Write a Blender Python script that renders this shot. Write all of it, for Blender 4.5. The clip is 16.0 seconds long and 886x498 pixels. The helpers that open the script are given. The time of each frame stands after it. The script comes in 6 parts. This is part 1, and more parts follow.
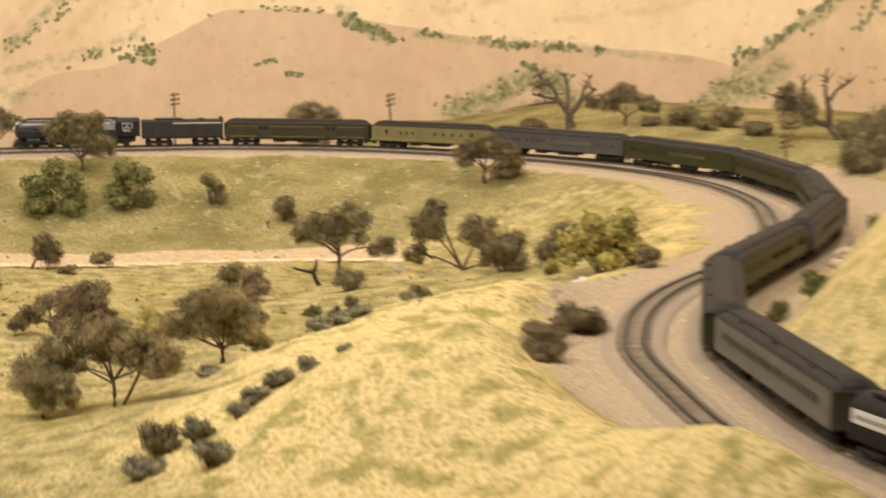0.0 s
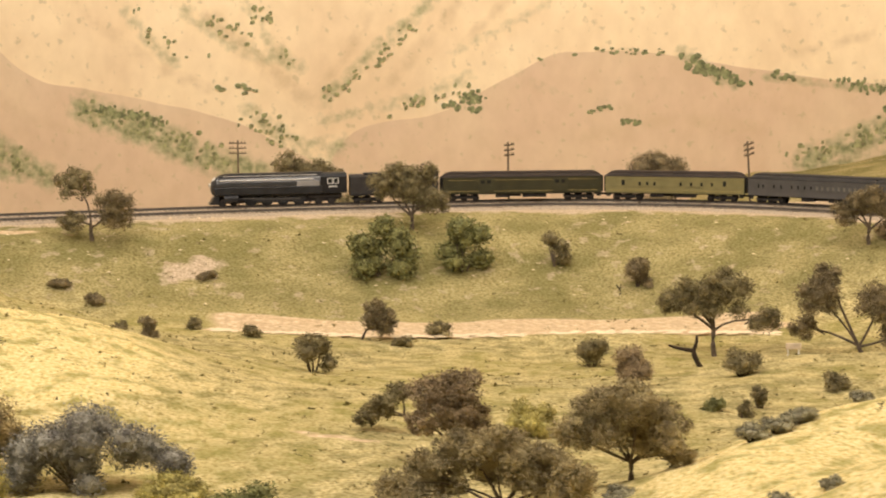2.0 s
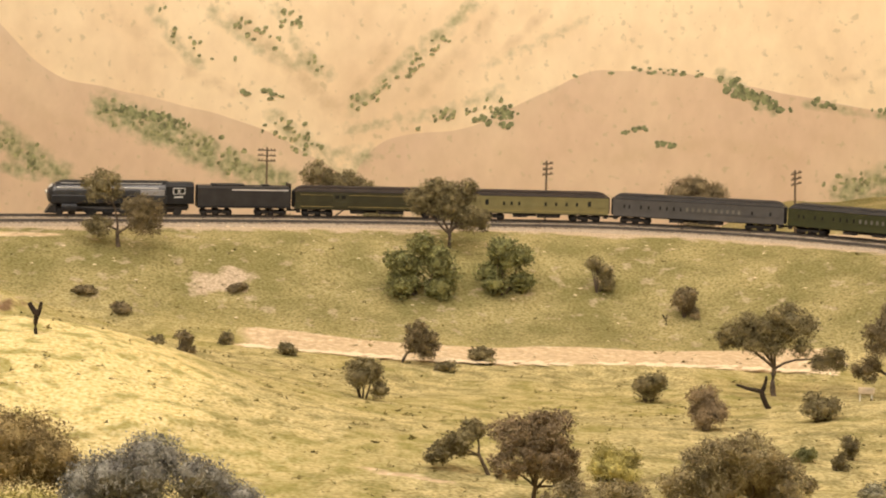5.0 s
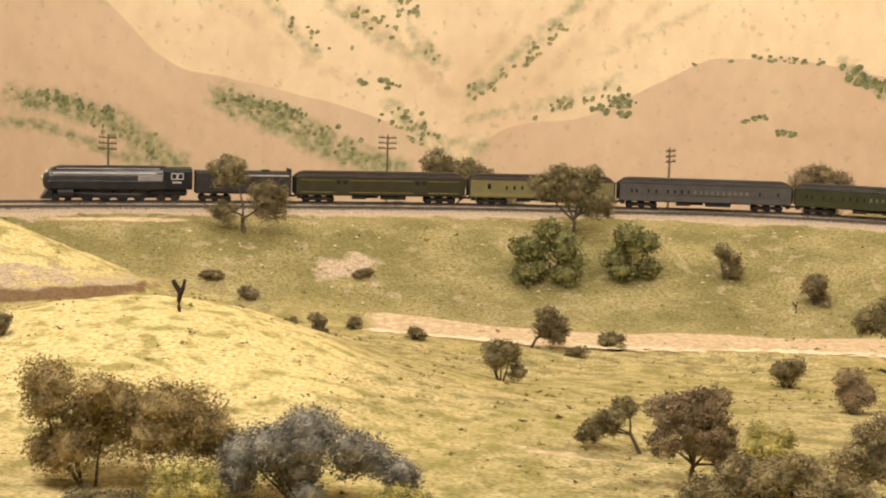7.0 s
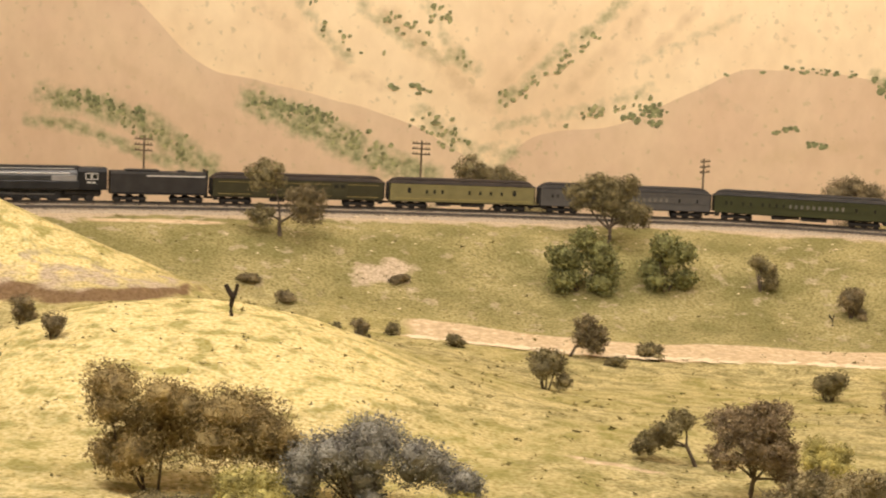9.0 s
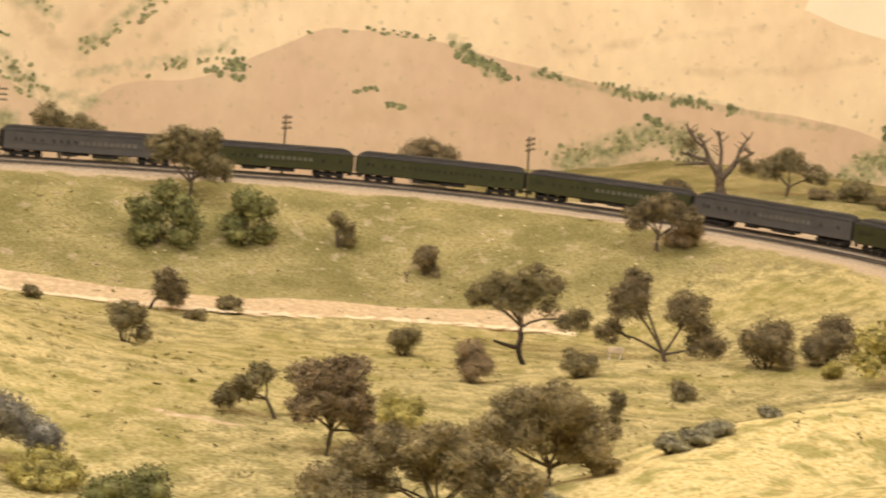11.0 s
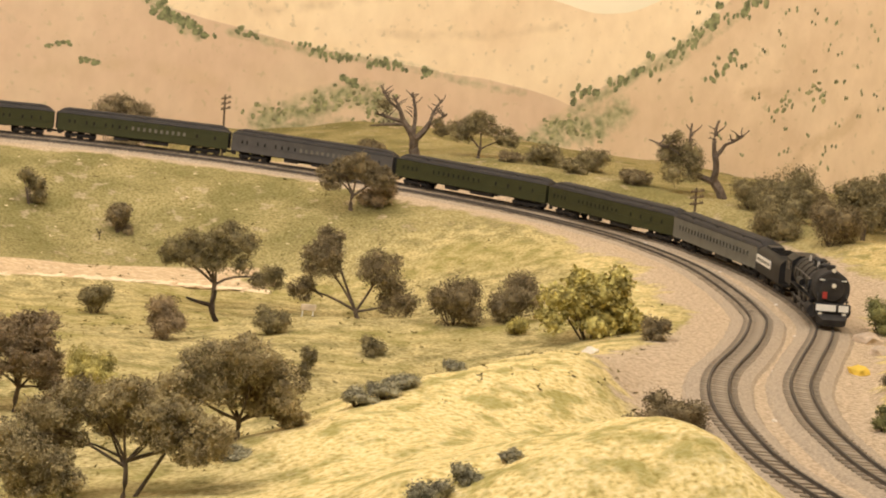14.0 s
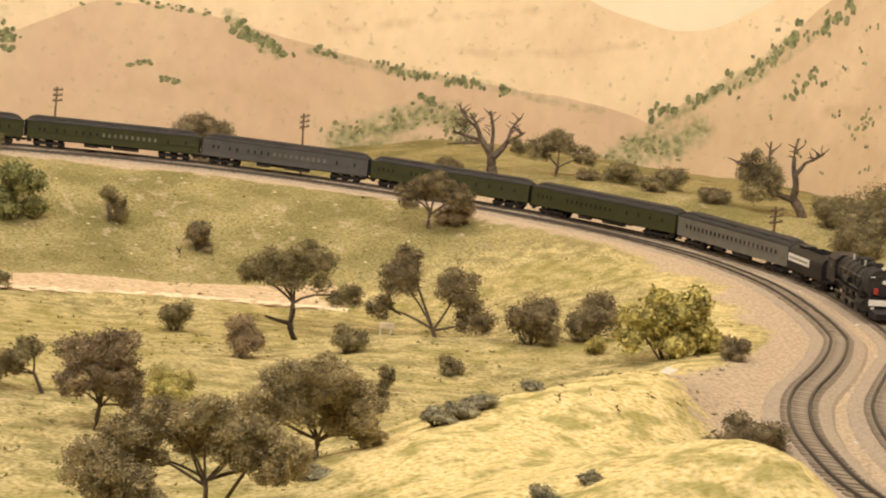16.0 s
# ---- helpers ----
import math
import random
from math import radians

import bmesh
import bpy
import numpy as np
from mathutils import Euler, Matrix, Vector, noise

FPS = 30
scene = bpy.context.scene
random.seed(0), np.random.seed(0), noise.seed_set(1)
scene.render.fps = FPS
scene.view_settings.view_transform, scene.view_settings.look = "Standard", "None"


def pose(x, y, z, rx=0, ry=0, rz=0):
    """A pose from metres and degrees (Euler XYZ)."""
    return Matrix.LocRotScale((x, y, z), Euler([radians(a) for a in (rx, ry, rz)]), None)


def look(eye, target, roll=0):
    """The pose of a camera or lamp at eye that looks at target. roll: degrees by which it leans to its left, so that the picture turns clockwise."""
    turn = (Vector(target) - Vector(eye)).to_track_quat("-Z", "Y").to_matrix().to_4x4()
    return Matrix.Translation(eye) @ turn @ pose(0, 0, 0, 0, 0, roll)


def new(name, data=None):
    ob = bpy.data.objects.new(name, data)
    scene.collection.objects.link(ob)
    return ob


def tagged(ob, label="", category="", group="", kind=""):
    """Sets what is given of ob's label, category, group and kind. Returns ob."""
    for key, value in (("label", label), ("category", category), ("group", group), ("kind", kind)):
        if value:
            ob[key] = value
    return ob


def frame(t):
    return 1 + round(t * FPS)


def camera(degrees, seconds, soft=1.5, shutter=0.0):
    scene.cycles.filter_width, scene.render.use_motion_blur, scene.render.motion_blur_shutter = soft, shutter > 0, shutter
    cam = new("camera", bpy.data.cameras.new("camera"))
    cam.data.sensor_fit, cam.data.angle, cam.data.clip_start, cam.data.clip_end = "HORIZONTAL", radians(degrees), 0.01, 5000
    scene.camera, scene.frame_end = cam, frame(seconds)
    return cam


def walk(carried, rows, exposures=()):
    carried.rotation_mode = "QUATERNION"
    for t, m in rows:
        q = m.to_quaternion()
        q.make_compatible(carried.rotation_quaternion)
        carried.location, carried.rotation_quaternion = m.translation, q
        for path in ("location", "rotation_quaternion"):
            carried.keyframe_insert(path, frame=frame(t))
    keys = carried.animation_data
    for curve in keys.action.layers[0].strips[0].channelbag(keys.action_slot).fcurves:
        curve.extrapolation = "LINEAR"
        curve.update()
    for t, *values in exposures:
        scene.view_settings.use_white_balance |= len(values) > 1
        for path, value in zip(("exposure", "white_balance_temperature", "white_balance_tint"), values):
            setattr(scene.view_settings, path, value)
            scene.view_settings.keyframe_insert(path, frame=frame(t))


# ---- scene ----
cam = camera(27.5, 16.0, soft=2.0, shutter=0.35)
PATH = [
    (0, (0.2445, -0.5587, 0.3086), (0.5535, 1.3942, 0.0077), 0.5),
    (0.3, (0.279, -0.2897, 0.2807), (0.4996, 1.6773, -0.0066), -0.3),
    (0.5, (0.2952, -0.2645, 0.2814), (0.4471, 1.7096, -0.0008), -0.9),
    (1, (0.2542, -0.2595, 0.2908), (0.3143, 1.7218, 0.0243), -1.0),
    (1.5, (0.2153, -0.2359, 0.2857), (0.2239, 1.7479, 0.0318), -0.7),
    (2, (0.1727, -0.2205, 0.2823), (0.1675, 1.7644, 0.0376), -0.4),
    (2.5, (0.1476, -0.2009, 0.2814), (0.1554, 1.7849, 0.044), 0.0),
    (3, (0.1555, -0.194, 0.2841), (0.1809, 1.7915, 0.0448), 0.5),
    (3.5, (0.133, -0.1857, 0.2847), (0.1801, 1.7997, 0.0483), 1.0),
    (3.7, (0.1225, -0.1673, 0.284), (0.1741, 1.818, 0.0477), 1.4),
    (6, (0.0831, -0.1162, 0.2792), (0.0521, 1.8702, 0.0484), 1.9),
    (6.5, (0.0689, -0.1142, 0.27), (0.0073, 1.8711, 0.0357), 1.8),
    (7, (0.0517, -0.1078, 0.2607), (-0.0402, 1.876, 0.0237), 1.8),
    (7.5, (0.0385, -0.1065, 0.2578), (-0.0815, 1.8759, 0.0215), 1.8),
    (8, (0.028, -0.1082, 0.2608), (-0.1102, 1.8734, 0.0279), 2.0),
    (8.2, (0.0244, -0.1069, 0.261), (-0.117, 1.8748, 0.0315), 2.1),
    (10.3, (0.0055, -0.1143, 0.266), (0.1741, 1.8636, 0.0219), 4.9),
    (10.5, (0.0059, -0.1121, 0.2623), (0.2395, 1.859, 0.0167), 5.2),
    (11, (0.0059, -0.1208, 0.2645), (0.3709, 1.8297, 0.0147), 5.7),
    (11.5, (0.0062, -0.1318, 0.2652), (0.497, 1.7907, 0.0144), 6.4),
    (12, (0.0054, -0.1429, 0.2659), (0.5914, 1.7525, 0.013), 6.8),
    (12.5, (0.0074, -0.145, 0.2637), (0.6575, 1.7293, 0.0099), 7.1),
    (13, (0.0086, -0.1398, 0.2627), (0.6944, 1.7214, 0.0061), 7.3),
    (13.5, (0.0083, -0.1383, 0.2636), (0.7031, 1.7194, 0.0062), 7.4),
    (14, (0.0071, -0.1384, 0.2642), (0.6945, 1.7223, 0.009), 7.3),
    (14.5, (0.007, -0.1375, 0.2647), (0.6829, 1.7279, 0.0121), 7.3),
    (15, (0.0074, -0.1371, 0.2645), (0.6694, 1.7338, 0.0161), 7.3),
    (15.5, (0.0071, -0.1384, 0.2661), (0.6497, 1.7393, 0.0188), 7.2),
    (16, (0.0055, -0.1386, 0.2665), (0.6115, 1.7512, 0.019), 7.1),
]
walk(cam, [(t, look(eye, target, roll)) for t, eye, target, roll in PATH])

# world: a dim warm room round the layout
world = bpy.data.worlds.new("room_air")
world.use_nodes = True
world.node_tree.nodes["Background"].inputs[0].default_value = (1.0, 0.9, 0.76, 1)
world.node_tree.nodes["Background"].inputs[1].default_value = 0.12
scene.world = world
scene.view_settings.exposure = -0.62


def lamp(name, at, aim, size, watts, color):
    data = bpy.data.lights.new(name, "AREA")
    data.shape, data.size, data.size_y, data.energy, data.color = "RECTANGLE", size[0], size[1], watts, color
    ob = new(name, data)
    ob.matrix_world = look(at, aim)
    return ob


WARM = (1.0, 0.90, 0.80)
lamp("ceiling_lamp", (-0.75, 0.55, 1.62), (0.1, 2.0, 0), (1.1, 0.25), 52, WARM)
lamp("ceiling_lamp", (0.75, 0.55, 1.62), (0.6, 2.0, 0), (1.1, 0.25), 25, WARM)
# unseen fill lamps, added to brighten the backdrop and its curved right end
lamp("backdrop_fill", (-0.2, 2.35, 1.5), (-0.2, 3.2, 0.1), (2.4, 0.12), 30, WARM)
lamp("backdrop_fill", (1.05, 2.0, 1.5), (1.6, 2.5, 0.1), (1.2, 0.12), 12, WARM)

OUTER = [(-1.75, 1.78), (-1.25, 2.16), (-0.7, 2.47), (-0.31, 2.608), (-0.05, 2.675), (0.18, 2.708), (0.36, 2.728), (0.62, 2.675), (0.86, 2.525), (1.03, 2.335), (1.128, 2.1), (1.135, 1.85), (1.085, 1.63), (1.03, 1.475), (0.98, 1.388), (0.875, 1.24), (0.808, 1.14), (0.755, 1.03), (0.725, 0.94), (0.706, 0.86), (0.699, 0.74), (0.696, 0.62), (0.708, 0.51), (0.745, 0.40), (0.82, 0.30), (0.95, 0.22), (1.2, 0.15), (1.75, 0.12)]


def spline(pts, step):
    """Even points along a smooth curve through pts."""
    p = np.array(pts, float)
    p = np.vstack([2 * p[0] - p[1], p, 2 * p[-1] - p[-2]])
    out = []
    for i in range(1, len(p) - 2):
        for u in np.linspace(0, 1, 40, endpoint=False):
            a, b, c, d = p[i - 1], p[i], p[i + 1], p[i + 2]
            out.append(0.5 * (2 * b + (c - a) * u + (2 * a - 5 * b + 4 * c - d) * u * u + (3 * b - a - 3 * c + d) * u ** 3))
    out = np.array(out)
    for _ in range(60):
        out[1:-1] = 0.5 * out[1:-1] + 0.25 * (out[:-2] + out[2:])
    s = np.r_[0, np.cumsum(np.linalg.norm(np.diff(out, axis=0), axis=1))]
    n = np.arange(0, s[-1], step)
    return np.stack([np.interp(n, s, out[:, 0]), np.interp(n, s, out[:, 1])], 1)


def offset(line, far):
    d = np.gradient(line, axis=0)
    d /= np.linalg.norm(d, axis=1)[:, None]
    return line + far * np.stack([d[:, 1], -d[:, 0]], 1)


LINE = spline(OUTER, 0.004)
INNER = offset(LINE, 0.072 - 0.012 * np.exp(-((np.arange(len(LINE))[:, None] - 1075) / 50) ** 2))


def cant(y, x):
    """Superelevation of the curve at the valley's end, as a slope across the rails."""
    return 0.065 * np.clip((x - 0.9) / 0.2, 0, 1) * np.clip((y - 1.18) / 0.2, 0, 1) * np.clip((2.75 - y) / 0.3, 0, 1)


def smooth(v, a, b):
    u = np.clip((v - a) / (b - a), 0, 1)
    return u * u * (3 - 2 * u)


def bump(x, y, cx, cy, sx, sy, turn=0.0):
    c, s = math.cos(turn), math.sin(turn)
    u, v = (x - cx) * c + (y - cy) * s, -(x - cx) * s + (y - cy) * c
    return np.exp(-0.5 * ((u / sx) ** 2 + (v / sy) ** 2))


def height(x, y):
    """The scenery's height at x, y (arrays)."""
    x, y = np.asarray(x, float), np.asarray(y, float)
    sparse = LINE[::6]
    normal = np.gradient(sparse, axis=0)
    normal /= np.linalg.norm(normal, axis=1)[:, None]
    flat = np.stack([x.ravel(), y.ravel()], 1)
    near = np.zeros(len(flat), int)
    far = np.zeros(len(flat))
    for i in range(0, len(flat), 4000):
        d = flat[i:i + 4000, None] - sparse[None]
        q = (d ** 2).sum(2)
        near[i:i + 4000] = q.argmin(1)
        far[i:i + 4000] = np.sqrt(q.min(1))
    side = normal[near]
    gap = flat - sparse[near]
    left = ((gap[:, 0] * side[:, 1] - gap[:, 1] * side[:, 0])).reshape(x.shape)
    far = far.reshape(x.shape)
    inside = left > 0
    base = -0.052 - 0.064 * smooth(y, 1.25, 2.0)
    base = base + 0.085 * bump(x, y, -0.29, 1.5, 0.165, 0.2)
    base = base + 0.19 * bump(x, y, -0.75, 1.92, 0.28, 0.13)
    base = base + 0.03 * bump(x, y, 0.62, 1.62, 0.12, 0.1)
    reach = 0.40 - 0.2 * (1 - smooth(y, 1.2, 1.75)) * smooth(x, 0.0, 0.4)
    bank = 1 - smooth(far, 0.115, reach + 0.095)
    low = base * (1 - bank) - 0.007 * bank
    low = low + 0.062 * bump(x, y, 0.48, 1.05, 0.155, 0.072, 0.72) * smooth(far, 0.10, 0.19) + 0.114 * bump(x, y, 0.455, 0.69, 0.145, 0.13, 0.2) * smooth(far, 0.12, 0.25) + 0.08 * bump(x, y, 0.62, 0.40, 0.13, 0.10) * smooth(far, 0.09, 0.18)
    low = low - 0.009 * bump(x, y, 0.315, 0.690, 0.08, 0.014, 0.39)
    rise = -0.007 - 0.09 * smooth(far, 0.05, 0.30) * (1 - smooth(x, 0.55, 0.8)) + 0.042 * smooth(far, 0.06, 0.26) * smooth(x, 0.85, 1.15) + 0.105 * smooth(far, 0.045, 0.17) * (1 - smooth(y, 1.1, 1.55)) * smooth(x, 0.6, 0.85)
    return np.where(inside, low, rise)


# ---- materials ----
def material(name, rough=0.8, metal=0.0):
    m = bpy.data.materials.new(name)
    m.use_nodes = True
    b = m.node_tree.nodes["Principled BSDF"]
    b.inputs["Roughness"].default_value, b.inputs["Metallic"].default_value = rough, metal
    b.inputs["Specular IOR Level"].default_value = 0.3
    return m, m.node_tree, b


def ramp(tree, source, stops):
    r = tree.nodes.new("ShaderNodeValToRGB")
    while len(r.color_ramp.elements) < len(stops):
        r.color_ramp.elements.new(0.5)
    for e, (at, c) in zip(r.color_ramp.elements, stops):
        e.position, e.color = at, (*c, 1)
    tree.links.new(source, r.inputs[0])
    return r.outputs[0]


def grain(tree, scale, detail=4.0, where="Object"):
    co = tree.nodes.new("ShaderNodeTexCoord")
    n = tree.nodes.new("ShaderNodeTexNoise")
    n.inputs["Scale"].default_value, n.inputs["Detail"].default_value = scale, detail
    tree.links.new(co.outputs[where], n.inputs["Vector"])
    return n.outputs["Fac"]


def mix(tree, fac, a, b, mode="MIX"):
    m = tree.nodes.new("ShaderNodeMix")
    m.data_type, m.blend_type = "RGBA", mode
    for sock, v in ((m.inputs[0], fac), (m.inputs[6], a), (m.inputs[7], b)):
        if isinstance(v, (int, float)):
            sock.default_value = v
        elif isinstance(v, tuple):
            sock.default_value = (*v, 1)
        else:
            tree.links.new(v, sock)
    return m.outputs[2]


def relief(tree, b, source, strength, distance):
    n = tree.nodes.new("ShaderNodeBump")
    n.inputs["Strength"].default_value, n.inputs["Distance"].default_value = strength, distance
    tree.links.new(source, n.inputs["Height"])
    tree.links.new(n.outputs[0], b.inputs["Normal"])


def paint(name, color, rough=0.6, metal=0.0, spread=0.25, scale=60.0, bump=0.0):
    """A worn, slightly uneven paint."""
    m, tree, b = material(name, rough, metal)
    dark, light = tuple(c * (1 - spread) for c in color), tuple(min(1, c * (1 + spread)) for c in color)
    fine = ramp(tree, grain(tree, scale, 6.0), [(0.3, dark), (0.7, light)])
    tree.links.new(fine, b.inputs["Base Color"])
    if bump:
        relief(tree, b, grain(tree, scale * 6), bump, 0.001)
    return m


def foliage(name, dark, light, rough=0.9):
    m, tree, b = material(name, rough)
    geo = tree.nodes.new("ShaderNodeNewGeometry")
    low, high = tuple(0.72 * p + 0.28 * q for p, q in zip(dark, light)), tuple(0.4 * p + 0.6 * q for p, q in zip(dark, light))
    c = ramp(tree, geo.outputs["Random Per Island"], [(0.0, low), (0.55, tuple((p + q) / 2 for p, q in zip(low, high))), (1.0, high)])
    big = ramp(tree, grain(tree, 95.0, 3.0), [(0.36, (0.52, 0.50, 0.48)), (0.62, (1.25, 1.22, 1.12))])
    tree.links.new(mix(tree, 1.0, c, big, "MULTIPLY"), b.inputs["Base Color"])
    return m


def attribute(tree, name):
    a = tree.nodes.new("ShaderNodeAttribute")
    a.attribute_name = name
    return a.outputs["Fac"]


def wash_mask(tree, name, rough):
    """A painted wash from a mesh attribute, its edge broken by brush grain."""
    k = tree.nodes.new("ShaderNodeMath")
    k.operation = "MULTIPLY_ADD"
    tree.links.new(rough, k.inputs[0])
    k.inputs[1].default_value, k.inputs[2].default_value = 1.7, -0.35
    m = tree.nodes.new("ShaderNodeMath")
    m.operation = "MULTIPLY"
    tree.links.new(attribute(tree, name), m.inputs[0])
    tree.links.new(k.outputs[0], m.inputs[1])
    return m.outputs[0]


def brushwork(name, base, other, seed):
    """Hills brushed in two matt tones, with faint dry strokes."""
    m, tree, b = material(name, 0.95)
    broad = ramp(tree, grain(tree, 3.5 + seed, 6.0), [(0.42, (0, 0, 0)), (0.66, (1, 1, 1))])
    co = tree.nodes.new("ShaderNodeTexCoord")
    turn = tree.nodes.new("ShaderNodeMapping")
    turn.inputs["Scale"].default_value, turn.inputs["Rotation"].default_value = (38, 38, 26), (0, 0.6, 0)
    n = tree.nodes.new("ShaderNodeTexNoise")
    n.inputs["Scale"].default_value, n.inputs["Detail"].default_value = 1.0, 5.0
    tree.links.new(co.outputs["Object"], turn.inputs["Vector"])
    tree.links.new(turn.outputs[0], n.inputs["Vector"])
    tone = mix(tree, broad, base, other)
    soft = ramp(tree, wash_mask(tree, "green", grain(tree, 52.0, 5.0)), [(0.10, (0, 0, 0)), (0.30, (0.45, 0.45, 0.45)), (0.58, (0.92, 0.92, 0.92))])
    leaf = ramp(tree, grain(tree, 75.0, 4.0), [(0.36, (0.19, 0.215, 0.10)), (0.50, (0.33, 0.33, 0.18)), (0.66, (0.50, 0.45, 0.27))])
    tone = mix(tree, soft, tone, leaf)
    fleck = ramp(tree, grain(tree, 62.0, 3.0), [(0.625, (0, 0, 0)), (0.70, (0.5, 0.5, 0.5))])
    tone = mix(tree, fleck, tone, (0.50, 0.42, 0.25))
    dry = ramp(tree, wash_mask(tree, "ochre", grain(tree, 30.0, 5.0)), [(0.12, (0, 0, 0)), (0.5, (0.7, 0.7, 0.7))])
    tone = mix(tree, dry, tone, (0.60, 0.45, 0.28))
    stroke = ramp(tree, n.outputs["Fac"], [(0.30, (0.955, 0.94, 0.91)), (0.66, (1.03, 1.03, 1.02))])
    tree.links.new(mix(tree, 1.0, tone, stroke, "MULTIPLY"), b.inputs["Base Color"])
    return m


def scenery():
    m, tree, b = material("ground_foam", 0.95)
    b.inputs["Specular IOR Level"].default_value = 0.1
    fine, mid, big = grain(tree, 260.0, 8.0), grain(tree, 42.0, 5.0), grain(tree, 6.0, 3.0)
    straw = ramp(tree, fine, [(0.28, (0.24, 0.18, 0.075)), (0.45, (0.55, 0.45, 0.20)), (0.64, (0.78, 0.66, 0.35))])
    olive = ramp(tree, fine, [(0.30, (0.135, 0.118, 0.042)), (0.48, (0.225, 0.197, 0.076)), (0.66, (0.315, 0.272, 0.122))])
    gold = ramp(tree, fine, [(0.28, (0.42, 0.31, 0.10)), (0.46, (0.76, 0.61, 0.26)), (0.66, (0.90, 0.76, 0.42))])
    lime = ramp(tree, mid, [(0.45, (0.44, 0.36, 0.14)), (0.62, (0.36, 0.33, 0.07))])
    dirt = ramp(tree, fine, [(0.28, (0.33, 0.25, 0.16)), (0.48, (0.52, 0.41, 0.28)), (0.66, (0.66, 0.53, 0.38))])
    patch = ramp(tree, mid, [(0.38, (0.12, 0.12, 0.12)), (0.64, (0.85, 0.85, 0.85))])
    grass = mix(tree, patch, straw, olive)
    grass = mix(tree, ramp(tree, big, [(0.45, (0, 0, 0)), (0.6, (1, 1, 1))]), grass, mix(tree, 0.4, grass, lime))
    near = mix(tree, ramp(tree, mid, [(0.5, (0, 0, 0)), (0.64, (0.75, 0.75, 0.75))]), gold, mix(tree, 0.55, olive, lime))
    wide = grain(tree, 11.0, 5.0)
    slope = mix(tree, ramp(tree, wide, [(0.40, (0, 0, 0)), (0.60, (0.85, 0.85, 0.85))]), mix(tree, 0.35, olive, straw), mix(tree, 0.35, olive, (0.17, 0.165, 0.05)))
    slope = mix(tree, ramp(tree, mid, [(0.58, (0, 0, 0)), (0.68, (0.55, 0.55, 0.55))]), slope, dirt)
    grass = mix(tree, attribute(tree, "olive"), grass, slope)
    grass = mix(tree, attribute(tree, "gold"), grass, near)
    edge = tree.nodes.new("ShaderNodeMath")
    edge.operation, edge.use_clamp = "MULTIPLY_ADD", True
    tree.links.new(attribute(tree, "dirt"), edge.inputs[0])
    edge.inputs[1].default_value = 1.0
    wob = tree.nodes.new("ShaderNodeMath")
    wob.operation = "MULTIPLY_ADD"
    tree.links.new(mid, wob.inputs[0])
    wob.inputs[1].default_value, wob.inputs[2].default_value = 1.6, -0.8
    tree.links.new(wob.outputs[0], edge.inputs[2])
    sharp = ramp(tree, edge.outputs[0], [(0.35, (0, 0, 0)), (0.65, (1, 1, 1))])
    sand = ramp(tree, grain(tree, 120.0, 6.0), [(0.3, (0.52, 0.38, 0.23)), (0.52, (0.66, 0.50, 0.31)), (0.72, (0.82, 0.68, 0.46))])
    soil = mix(tree, sharp, grass, dirt)
    bed = ramp(tree, attribute(tree, "sand"), [(0.4, (0, 0, 0)), (0.6, (1, 1, 1))])
    soil = mix(tree, ramp(tree, attribute(tree, "earth"), [(0.35, (0, 0, 0)), (0.75, (0.9, 0.9, 0.9))]), soil, mix(tree, fine, (0.10, 0.055, 0.03), (0.30, 0.18, 0.10)))
    tree.links.new(mix(tree, bed, soil, sand), b.inputs["Base Color"])
    relief(tree, b, fine, 0.7, 0.004)
    return m


